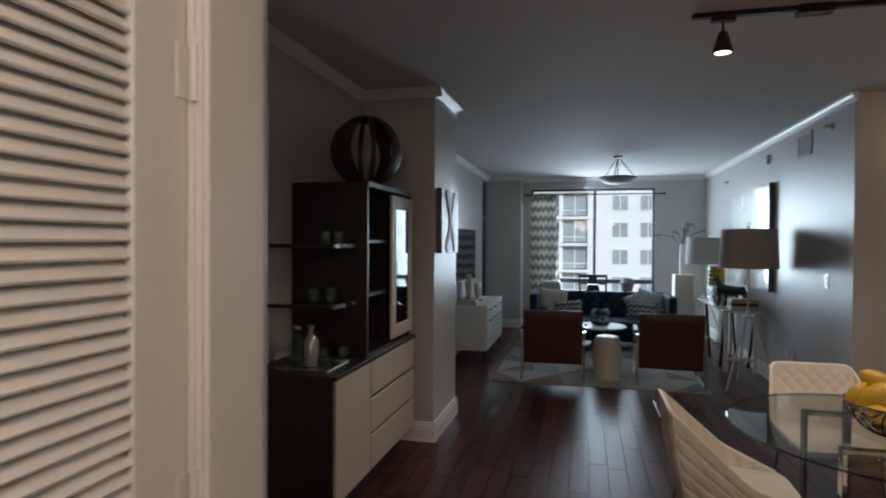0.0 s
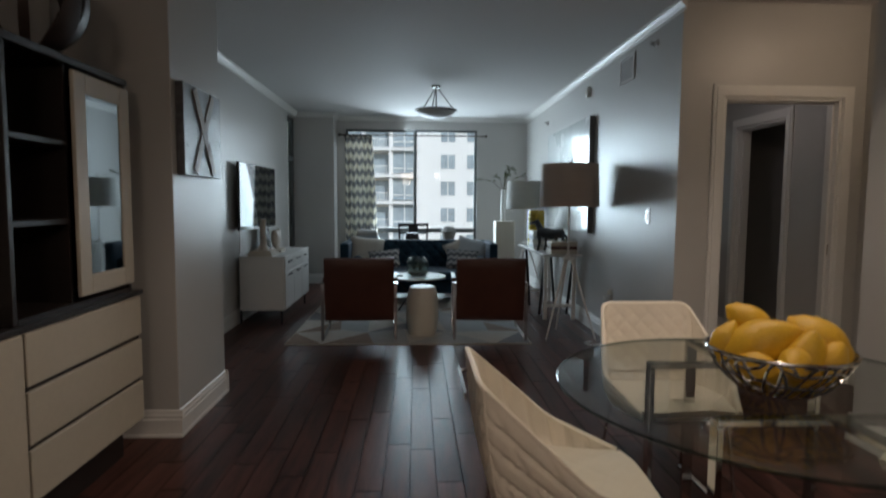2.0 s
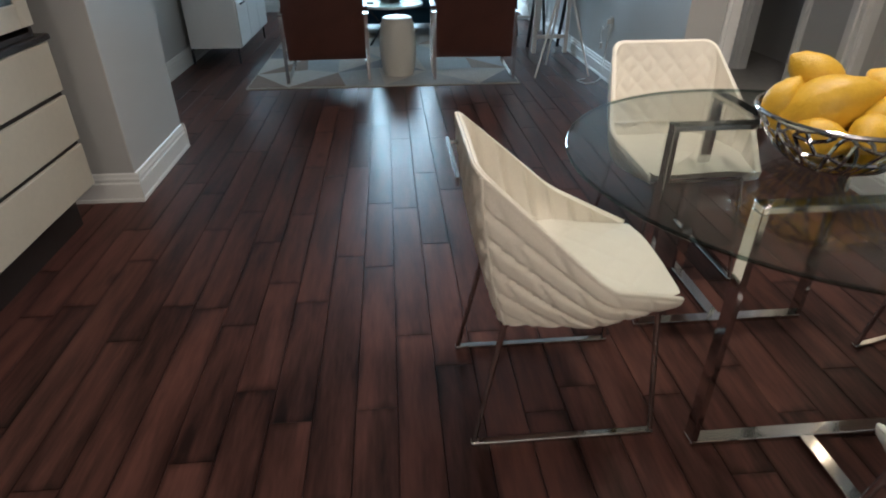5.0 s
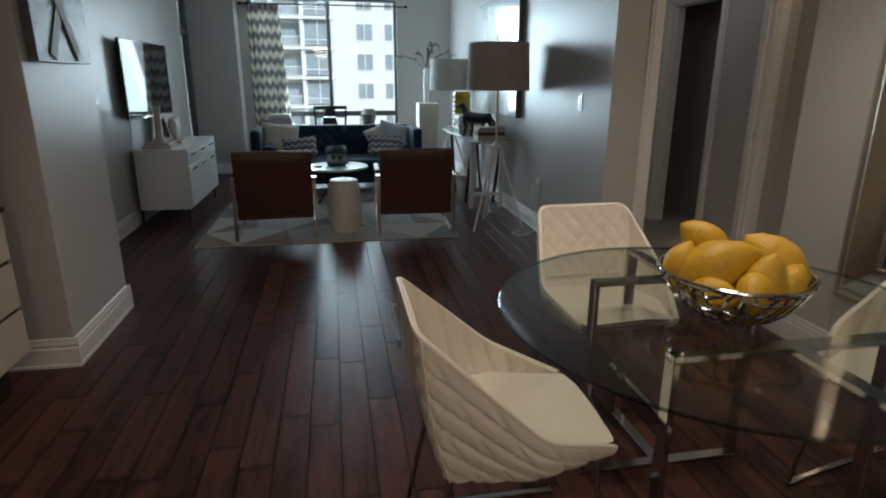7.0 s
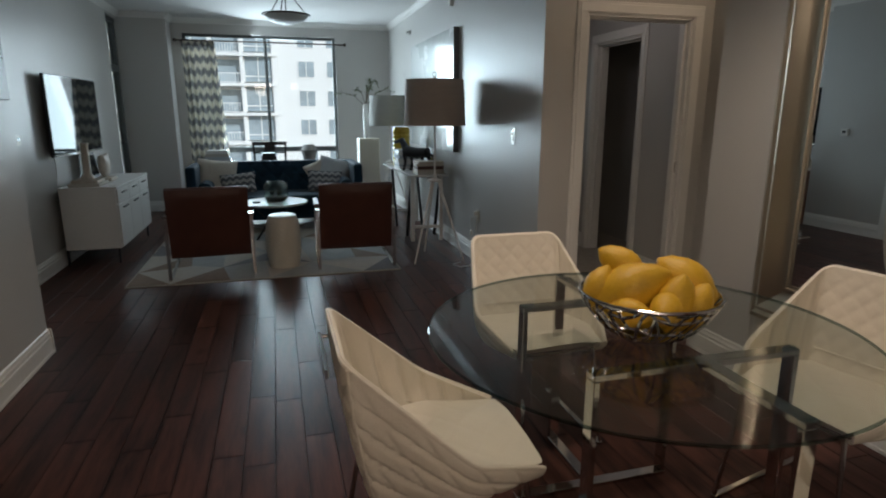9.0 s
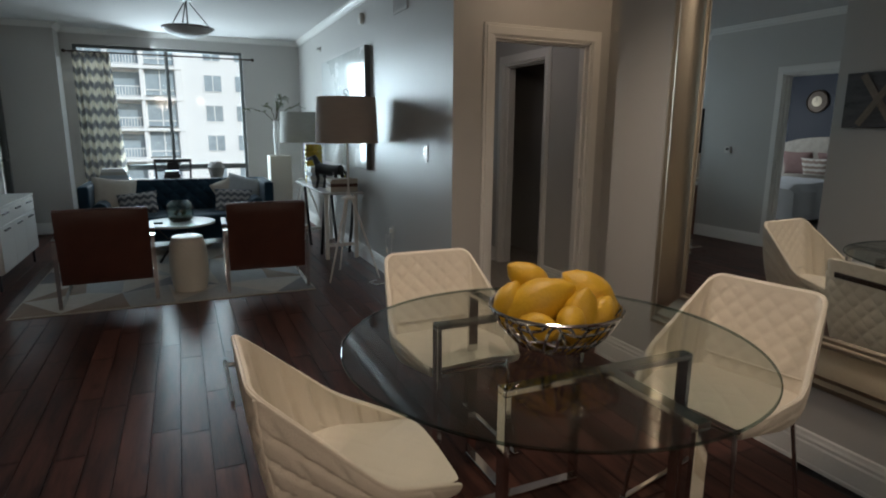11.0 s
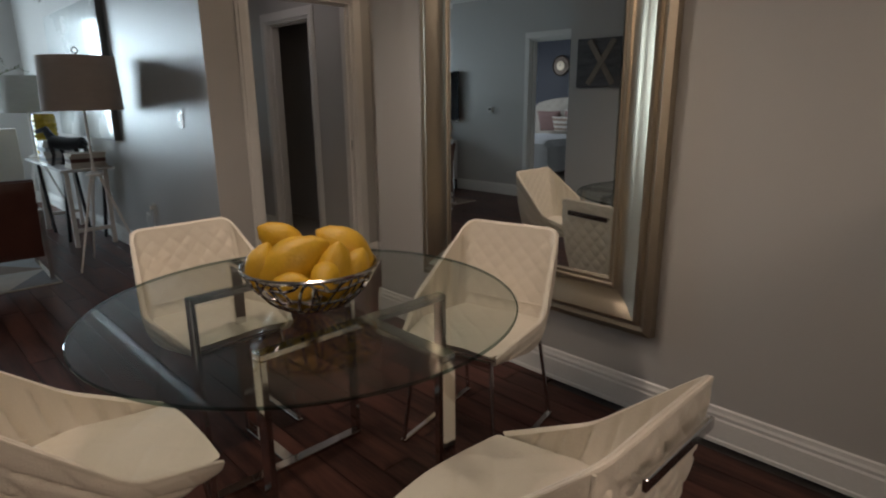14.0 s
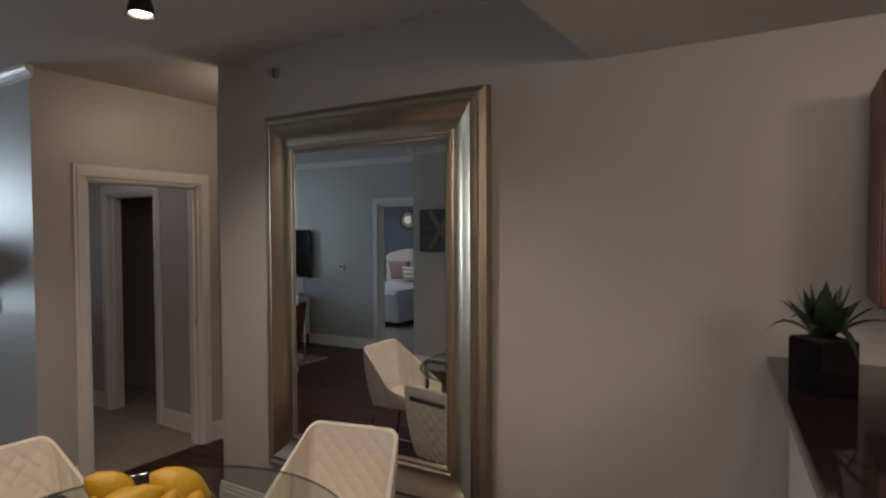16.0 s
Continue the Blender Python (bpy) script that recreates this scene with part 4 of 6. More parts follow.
# ---- armchairs ----
def make_armchair():
    t = thing("armchair", "oxblood leather sling armchair with chrome flat-bar frame", "armchair", group="pair of armchairs")
    for s in (-1, 1):
        x = s * 0.335
        bm = tube(bmesh.new(), [(x, -0.36, 0.008), (x, 0.36, 0.008)], 0, flat=(0.028, 0.012))
        part("runner", bm, CHROME, t, "chrome floor runner")
        part("leg", tube(bmesh.new(), [(x, -0.355, 0.012), (x, -0.34, 0.53)], 0, flat=(0.028, 0.012)), CHROME, t, "chrome rear leg")
        part("leg", tube(bmesh.new(), [(x, 0.355, 0.012), (x, 0.335, 0.53)], 0, flat=(0.028, 0.012)), CHROME, t, "chrome front leg")
        arm = part("armrest", tube(bmesh.new(), [(x, -0.355, 0.537), (x, 0.35, 0.537)], 0, flat=(0.036, 0.014)), CHROME, t, "chrome arm bar")
        part("arm_pad", boxes((x - 0.022, x + 0.022, -0.14, 0.30, 0.545, 0.566), bev=0.008), BROWNLEATHER, arm, "leather arm pad")
    part("stretcher", boxes((-0.32, 0.32, -0.30, -0.27, 0.235, 0.25)), CHROME, t)
    part("stretcher", boxes((-0.32, 0.32, 0.26, 0.29, 0.30, 0.315)), CHROME, t)

    def cushion(w, l, th, n=16):
        bm = bmesh.new()
        lay = []
        for sgn in (1, -1):
            g = []
            for i in range(n + 1):
                r = []
                for j in range(n + 1):
                    a, b = i / n, j / n
                    e = (min(1, min(a, 1 - a) * 7) * min(1, min(b, 1 - b) * 7)) ** 0.5
                    r.append(bm.verts.new(((a - 0.5) * w, (b - 0.5) * l, sgn * th * (0.30 + 0.20 * e + 0.03 * noise.noise(Vector((a * 4, b * 4, sgn)))))))
                g.append(r)
            lay.append(g)
            for i in range(n):
                for j in range(n):
                    bm.faces.new((g[i][j], g[i + 1][j], g[i + 1][j + 1], g[i][j + 1]))
        a, b = lay
        for i in range(n):
            for k in (0, n):
                bm.faces.new((a[i][k], a[i + 1][k], b[i + 1][k], b[i][k]))
                bm.faces.new((a[k][i], a[k][i + 1], b[k][i + 1], b[k][i]))
        return bm
    s = part("seat", cushion(0.62, 0.66, 0.13), BROWNLEATHER, t, "", True)
    s.matrix_basis = pose(0, 0.02, 0.335, 8, 0, 0)
    b = part("backrest", cushion(0.635, 0.60, 0.10), BROWNLEATHER, t, "", True)
    b.matrix_basis = pose(0, -0.325, 0.478, 102, 0, 0)
    part("piping", tube(bmesh.new(), [(-0.31, -0.395, 0.768), (0, -0.40, 0.773), (0.31, -0.395, 0.768)], 0.008, 6), BROWNLEATHER, b).matrix_basis = b.matrix_basis.inverted()
    return t


ac = make_armchair()
ac.matrix_world = pose(0.74, 9.85, 0.0135, 0, 0, 3)
copy_thing(ac, pose(1.99, 9.85, 0.0135, 0, 0, -2))

# drum stool
st = thing("drum_stool", "cream ceramic garden stool with embossed lattice", "stool", pose(1.345, 9.79, 0.0135))
bm = bmesh.new()
n, mrows = 64, 40
rows = []
for i in range(mrows + 1):
    z = 0.455 * i / mrows
    row = []
    for j in range(n):
        a = 2 * math.pi * j / n
        r = 0.118 + 0.033 * math.sin(math.pi * min(1, max(0, (z + 0.05) / 0.56)))
        if 0.03 < z < 0.425:
            p, q = a * 9 / math.pi + z * 22, a * 9 / math.pi - z * 22
            d = min(abs(p - round(p)), abs(q - round(q)))
            r += 0.0085 * math.exp(-(d / 0.14) ** 2)
        row.append(bm.verts.new((r * math.cos(a), r * math.sin(a), z)))
    rows.append(row)
for u, v in zip(rows, rows[1:]):
    for j in range(n):
        bm.faces.new((u[j], u[(j + 1) % n], v[(j + 1) % n], v[j]))
bm.faces.new(rows[0][::-1])
part("drum", bm, CERAMIC, st, "", True)
part("top", lathe(bmesh.new(), [(0.126, 0.455), (0.126, 0.466), (0.110, 0.474), (0.045, 0.476), (0.040, 0.470), (0.0, 0.470)], 40, cap=False), CERAMIC, st, "", True)

# coffee table
ct = thing("coffee_table", "round pale marble coffee table on dark metal legs", "table", pose(1.285, 10.88, 0.0135))
part("tabletop", lathe(bmesh.new(), [(0.0, 0.418), (0.335, 0.418), (0.345, 0.424), (0.345, 0.437), (0.338, 0.443), (0.0, 0.443)], 56, cap=False), MARBLE, ct, "", True)
for i in range(3):
    a = 2 * math.pi * i / 3 + 0.5
    part("leg", tube(bmesh.new(), [(0.25 * math.cos(a), 0.25 * math.sin(a), 0.0), (0.08 * math.cos(a + 0.4), 0.08 * math.sin(a + 0.4), 0.22), (0.24 * math.cos(a + 0.7), 0.24 * math.sin(a + 0.7), 0.418)], 0.012, 8), BLACKMETAL, ct, "dark bent metal leg", True)
tr = thing("terrarium", "rounded clear glass terrarium with small succulents", "terrarium", pose(1.30, 10.90, 0.457))
part("vessel", lathe(bmesh.new(), [(0.0, 0.001), (0.10, 0.001), (0.122, 0.02), (0.130, 0.08), (0.126, 0.15), (0.105, 0.195), (0.075, 0.215), (0.072, 0.212), (0.100, 0.19), (0.121, 0.148), (0.121, 0.07), (0.115, 0.024), (0.096, 0.006), (0.0, 0.006)], 36, cap=False), GLASS, tr, "clear glass vessel", True)
part("soil", lathe(bmesh.new(), [(0.0, 0.007), (0.096, 0.007), (0.113, 0.03), (0.115, 0.05), (0.05, 0.06), (0.0, 0.058)], 28, cap=False), mat("dark_soil", (0.03, 0.022, 0.016), 0.95, var=0.5, scale=40, fine=200, bump=0.1), tr)


def rosette(bm, at, r, h, n, rows, rng):
    """A tuft of pointed fleshy leaves."""
    for k in range(rows):
        for i in range(n):
            a = 2 * math.pi * (i + 0.5 * k + rng.uniform(-0.2, 0.2)) / n
            lean = (0.25 + 0.75 * (1 - k / rows)) * rng.uniform(0.85, 1.1)
            l = r * rng.uniform(0.85, 1.15)
            d = Vector((math.cos(a), math.sin(a), 0))
            s = Vector((-math.sin(a), math.cos(a), 0))
            pts = [(0, 0, 0.10), (0.35, 0.45, 0.17), (0.7, 0.75, 0.13), (1.0, 0.92 - 0.25 * lean, 0.0)]
            prev = None
            for u, up, wd in pts:
                c = Vector(at) + d * l * u * lean + Vector((0, 0, h * up))
                lo = [bm.verts.new(c + s * wd * l), bm.verts.new(c - Vector((0, 0, 0.05 * l * (wd > 0)))), bm.verts.new(c - s * wd * l)]
                if prev:
                    bm.faces.new((prev[0], prev[1], lo[1], lo[0]))
                    bm.faces.new((prev[1], prev[2], lo[2], lo[1]))
                prev = lo
    return bm


rng = random.Random(3)
for x, y, r in ((-0.04, 0.0, 0.05), (0.04, 0.03, 0.045), (0.02, -0.05, 0.04)):
    part("succulent", rosette(bmesh.new(), (x, y, 0.055), r, 0.07, 7, 3, rng), LEAF, tr, "green succulent", True)
single("remote_control", boxes((-0.075, 0.075, -0.02, 0.02, 0, 0.016), bev=0.004), BLACKPLASTIC, "black remote control on the coffee table", "remote", pose(1.06, 10.80, 0.457, 0, 0, -12))

# ---- rug ----
RX0, RX1, RY0, RY1 = 0.10, 2.345, 9.40, 12.0
RUGS = [mat("rug_ivory", (0.45, 0.41, 0.36), 0.95, var=0.12, scale=15, fine=380, bump=0.12), mat("rug_grey", (0.19, 0.19, 0.20), 0.95, var=0.12, scale=15, fine=380, bump=0.12), mat("rug_taupe", (0.23, 0.17, 0.13), 0.95, var=0.12, scale=15, fine=380, bump=0.12), mat("rug_pale_grey", (0.33, 0.33, 0.32), 0.95, var=0.12, scale=15, fine=380, bump=0.12)]
rg = thing("area_rug", "flat-woven rug with grey, ivory and taupe triangles", "rug", pose(0, 0, 0))
bm = bmesh.new()
nx, ny = 6, 5
rng = random.Random(21)
top = [[bm.verts.new((RX0 + (RX1 - RX0) * min(1, max(0, (i + (rng.uniform(-0.22, 0.22) if 0 < i < nx else 0)) / nx)), RY0 + (RY1 - RY0) * (j + (rng.uniform(-0.2, 0.2) if 0 < j < ny else 0)) / ny, 0.012)) for j in range(ny + 1)] for i in range(nx + 1)]
for i in range(nx):
    for j in range(ny):
        q = [top[i][j], top[i + 1][j], top[i + 1][j + 1], top[i][j + 1]]
        tris = ((q[0], q[1], q[2]), (q[0], q[2], q[3])) if (i + j) % 2 else ((q[0], q[1], q[3]), (q[1], q[2], q[3]))
        for k, f in enumerate(tris):
            bm.faces.new(f).material_index = (rng.choice((0, 0, 3)) if k else rng.choice((1, 2, 3)))
part("weave", bm, RUGS, rg)
part("edge", boxes((RX0 - 0.012, RX1 + 0.012, RY0 - 0.012, RY1 + 0.012, 0.001, 0.0095), bev=0.003, seg=1), RUGS[0], rg, "bound ivory edge")

# ---- sofa ----
so = thing("sofa", "dark teal velvet sofa with tufted back and rolled arms", "sofa", pose(1.325, 11.5, 0.0))
W2 = 1.0
part("base", boxes((-W2 + 0.02, W2 - 0.02, 0.03, 0.80, 0.14, 0.30), bev=0.02), VELVET, so, "", True)
part("seat_cushion", boxes((-W2 + 0.14, W2 - 0.14, -0.03, 0.60, 0.302, 0.43), bev=0.04, seg=4), VELVET, so, "", True)
bm = bmesh.new()
nx, nz = 84, 22
g = []
for i in range(nx + 1):
    row = []
    for j in range(nz + 1):
        x, z = -0.87 + 1.74 * i / nx, 0.40 + 0.38 * j / nz
        p, q = x / 0.16, (z - 0.40) / 0.16
        d = min((p + q) % 1, 1 - (p + q) % 1, (p - q) % 1, 1 - (p - q) % 1)
        y = 0.60 + 0.10 * j / nz + 0.025 * math.exp(-(d / 0.12) ** 2) - (0.02 * math.sin(math.pi * j / nz))
        row.append(bm.verts.new((x, y, z)))
    g.append(row)
for i in range(nx):
    for j in range(nz):
        bm.faces.new((g[i][j], g[i + 1][j], g[i + 1][j + 1], g[i][j + 1]))
part("backrest", bm, VELVET, so, "button-tufted velvet back", True)
part("back_panel", boxes((-W2, W2, 0.715, 0.84, 0.14, 0.785), bev=0.03, seg=3), VELVET, so, "", True)
for s in (-1, 1):
    a, b = sorted((s * (W2 - 0.11), s * W2))
    part("arm", boxes((a, b, -0.02, 0.714, 0.14, 0.785), bev=0.028, seg=3), VELVET, so, "", True)
    for y in (0.06, 0.76):
        part("leg", lathe(bmesh.new(), [(0.016, 0.0), (0.026, 0.14)], 12, (s * (W2 - 0.08), y, 0)), BLACKMETAL, so, "short dark leg")


def pillow_bm(w, h, th, n=20):
    bm = bmesh.new()
    lay = []
    for sgn in (1, -1):
        gr = []
        for i in range(n + 1):
            r = []
            for j in range(n + 1):
                a, b = 2 * i / n - 1, 2 * j / n - 1
                f = max(0.0, (1 - a ** 4) * (1 - b ** 4)) ** 0.6
                pinch = 1 - 0.07 * (1 - abs(a)) * abs(b) ** 3 - 0.07 * (1 - abs(b)) * abs(a) ** 3
                r.append(bm.verts.new((a * w / 2 * pinch, sgn * th / 2 * f + 0.006 * noise.noise(Vector((a * 2, b * 2, sgn))), b * h / 2 * pinch)))
            gr.append(r)
        lay.append(gr)
        for i in range(n):
            for j in range(n):
                bm.faces.new((gr[i][j], gr[i + 1][j], gr[i + 1][j + 1], gr[i][j + 1]))
    bmesh.ops.remove_doubles(bm, verts=bm.verts, dist=0.0005)
    return bm


def zigzag_material(name, c1, c2, pitch, amp, wave, axis="X"):
    """Woven zigzag stripes: colour by height plus a triangle wave along the cloth."""
    m, nt, b = nodes_of(name)
    L = nt.links.new
    tc = nt.nodes.new("ShaderNodeTexCoord")
    sp = nt.nodes.new("ShaderNodeSeparateXYZ")
    L(tc.outputs["UV" if axis == "UV" else "Object"], sp.inputs[0])
    tri = nt.nodes.new("ShaderNodeMath")
    tri.operation = "PINGPONG"
    tri.inputs[1].default_value = wave
    L(sp.outputs["X"], tri.inputs[0])
    nz = nt.nodes.new("ShaderNodeTexNoise")
    nz.inputs["Scale"].default_value, nz.inputs["Detail"].default_value = 60, 3
    L(tc.outputs["Object"], nz.inputs[0])
    k = nt.nodes.new("ShaderNodeMath")
    k.operation = "MULTIPLY_ADD"
    k.inputs[1].default_value = amp / wave
    L(tri.outputs[0], k.inputs[0])
    L(sp.outputs["Y" if axis == "UV" else "Z"], k.inputs[2])
    j = nt.nodes.new("ShaderNodeMath")
    j.operation = "MULTIPLY_ADD"
    j.inputs[1].default_value = pitch * 0.35
    L(nz.outputs[0], j.inputs[0])
    L(k.outputs[0], j.inputs[2])
    pp = nt.nodes.new("ShaderNodeMath")
    pp.operation = "PINGPONG"
    pp.inputs[1].default_value = pitch / 2
    L(j.outputs[0], pp.inputs[0])
    mr = nt.nodes.new("ShaderNodeMapRange")
    mr.inputs["From Min"].default_value, mr.inputs["From Max"].default_value = pitch * 0.17, pitch * 0.33
    L(pp.outputs[0], mr.inputs[0])
    mx = nt.nodes.new("ShaderNodeMix")
    mx.data_type = "RGBA"
    mx.inputs["A"].default_value, mx.inputs["B"].default_value = (*c1, 1), (*c2, 1)
    for i in mx.inputs:
        if i.name == "A" and i.type == "RGBA":
            i.default_value = (*c1, 1)
        if i.name == "B" and i.type == "RGBA":
            i.default_value = (*c2, 1)
    L(mr.outputs[0], mx.inputs["Factor"])
    out = [o for o in mx.outputs if o.type == "RGBA"][0]
    L(out, b.inputs["Base Color"])
    b.inputs["Roughness"].default_value = 0.9
    if axis == "UV":
        tl = nt.nodes.new("ShaderNodeBsdfTranslucent")
        ms = nt.nodes.new("ShaderNodeMixShader")
        ms.inputs[0].default_value = 0.35
        L(out, tl.inputs[0])
        L(b.outputs[0], ms.inputs[1])
        L(tl.outputs[0], ms.inputs[2])
        L(ms.outputs[0], nt.nodes["Material Output"].inputs[0])
    bp = nt.nodes.new("ShaderNodeBump")
    bp.inputs["Strength"].default_value, bp.inputs["Distance"].default_value = 0.4, 0.003
    L(nz.outputs[0], bp.inputs["Height"])
    L(bp.outputs[0], b.inputs["Normal"])
    return m


ZIGPILLOW = zigzag_material("grey_zigzag_weave", (0.10, 0.11, 0.13), (0.42, 0.42, 0.42), 0.075, 0.03, 0.04)
def pillow(x, y, z, w, h, th, lean, turn, m, label, roll=0):
    single("throw_pillow", pillow_bm(w, h, th), m, label, "pillow", pose(x, y, z, lean, roll, turn), True, "pillows on the sofa")
pillow(0.62, 11.98, 0.62, 0.46, 0.44, 0.14, -22, 12, BEIGEFAB, "square beige pillow leaning on the sofa back", 8)
pillow(0.86, 11.84, 0.55, 0.42, 0.26, 0.12, -24, -6, ZIGPILLOW, "small grey zigzag lumbar pillow on the sofa", -6)
pillow(2.02, 12.0, 0.63, 0.42, 0.40, 0.13, -20, -10, GREYFAB, "pale blue-grey pillow leaning on the sofa back", 14)
pillow(1.86, 12.03, 0.63, 0.33, 0.34, 0.11, -16, 6, BEIGEFAB, "cream pillow tucked behind another on the sofa", -24)
pillow(1.90, 11.84, 0.55, 0.44, 0.28, 0.12, -24, 4, ZIGPILLOW, "grey zigzag lumbar pillow on the sofa", 4)

for x in (0.51, 2.14):
    single("bolster_pillow", lathe(bmesh.new(), [(0.0, -0.24), (0.055, -0.238), (0.078, -0.225), (0.085, -0.20), (0.085, 0.20), (0.078, 0.225), (0.055, 0.238), (0.0, 0.24)], 24, cap=False), VELVET, "dark teal velvet bolster against the sofa arm", "pillow", pose(x, 11.80, 0.516, 90, 0, 0), True, "bolsters on the sofa")

# ---- desk and chair by the window ----
dk = thing("desk", "dark wood desk behind the sofa", "desk", pose(1.25, 12.98, 0))
part("top", boxes((-0.75, 0.75, -0.28, 0.28, 0.65, 0.68), bev=0.003, seg=1), ESPRESSO, dk)
for x in (-0.70, 0.66):
    for y in (-0.25, 0.21):
        part("leg", boxes((x, x + 0.04, y, y + 0.04, 0, 0.649)), ESPRESSO, dk)
for x, y, w, z, n in ((0.56, 12.93, 0.36, 0.6805, 5), (1.23, 12.90, 0.24, 0.6805, 4)):
    for i in range(n):
        single("book", boxes((x - w / 2 + 0.01 * i, x + w / 2 - 0.012 * i, y - 0.12, y + 0.10, z + i * 0.042, z + i * 0.042 + 0.0405), bev=0.003, seg=1), [BEIGEFAB, LACQUER, GREYFAB][i % 3] if n > 4 else ESPRESSO, "pale hardback book stacked on the desk" if n > 4 else "dark hardback book stacked on the desk", "book", group="books on the desk")
dc = thing("desk_chair", "black wooden open-back chair at the desk", "chair", pose(1.235, 13.42, 0))
for s in (-1, 1):
    part("back_post", tube(bmesh.new(), [(s * 0.20, 0.20, 0.0), (s * 0.21, 0.20, 0.45), (s * 0.235, 0.24, 0.96)], 0, flat=(0.03, 0.025)), BLACKMETAL, dc)
    part("leg", boxes((s * 0.20 - 0.015, s * 0.20 + 0.015, -0.20, -0.17, 0, 0.43)), BLACKMETAL, dc)
part("top_rail", boxes((-0.245, 0.245, 0.23, 0.255, 0.915, 0.965), bev=0.004), BLACKMETAL, dc)
part("lower_rail", boxes((-0.22, 0.22, 0.215, 0.235, 0.79, 0.815)), BLACKMETAL, dc)
part("splat", boxes((-0.075, 0.075, 0.222, 0.237, 0.815, 0.915)), BLACKMETAL, dc)
part("seat", boxes((-0.22, 0.22, -0.21, 0.22, 0.43, 0.47), bev=0.008), BLACKMETAL, dc)
bb = thing("stone_vase", "rounded grey stone vase standing before the window", "vase", pose(1.80, 13.40, 0))
part("bowl", lathe(bmesh.new(), [(0.0, 0.0), (0.09, 0.002), (0.13, 0.35), (0.08, 0.68), (0.09, 0.74), (0.120, 0.85), (0.075, 0.93), (0.0, 0.935)], 24, cap=False), mat("grey_stone", (0.20, 0.195, 0.185), 0.8, var=0.15), bb, "", True)

# ---- curtain and rod ----
cu = thing("curtain", "floor-length grey and ivory zigzag curtain panel gathered on a rod", "curtain", pose(0, 13.70, 0))
bm = bmesh.new()
uv = bm.loops.layers.uv.new("UVMap")
n, mz = 120, 46
g = []
for i in range(n + 1):
    f = i / n
    row = []
    for j in range(mz + 1):
        z = 0.02 + (2.375 - 0.02) * j / mz
        x = 0.13 + f * (0.59 - 0.15 * (j / mz) ** 0.8)
        y = 0.045 * math.sin(2 * math.pi * f * 7.0 + 0.25 * math.sin(z * 2)) * (0.75 + 0.25 * math.sin(f * 9)) + 0.01 * math.sin(z * 5 + f * 6)
        row.append((bm.verts.new((x, y, z)), f * 1.15, z))
    g.append(row)
for i in range(n):
    for j in range(mz):
        q = (g[i][j], g[i + 1][j], g[i + 1][j + 1], g[i][j + 1])
        fc = bm.faces.new([v[0] for v in q])
        for lp, v in zip(fc.loops, q):
            lp[uv].uv = (v[1], v[2])
CURT = zigzag_material("ivory_zigzag_curtain", (0.62, 0.58, 0.48), (0.20, 0.20, 0.20), 0.175, 0.055, 0.115, "UV")
CURT.node_tree.nodes["Principled BSDF"].inputs["Subsurface Weight"].default_value = 0.0
part("cloth", bm, CURT, cu, "", True)
rd = thing("curtain_rod", "thin dark bronze curtain rod with finials", "curtain rod", pose(0, 13.70, 2.385))
part("rod", tube(bmesh.new(), [(0.06, 0, 0), (2.40, 0, 0)], 0.011, 10), BRONZE, rd, "", True)
for x in (0.045, 2.415):
    part("finial", lathe(bmesh.new(), [(0.0, -0.026), (0.02, -0.018), (0.026, 0), (0.02, 0.018), (0.0, 0.026)], 14, (x, 0, 0), False), BRONZE, rd, "round bronze finial", True)
for x in (0.10, 2.36):
    part("bracket", boxes((x - 0.008, x + 0.008, 0.011, 0.149, -0.008, 0.008)), BRONZE, rd)
for i in range(7):
    part("ring", tube(bmesh.new(), [(0.14 + i * 0.065, 0.020 * math.cos(a), -0.006 + 0.020 * math.sin(a)) for a in (2 * math.pi * k / 16 for k in range(16))], 0.003, 5, closed=True), BRONZE, rd)


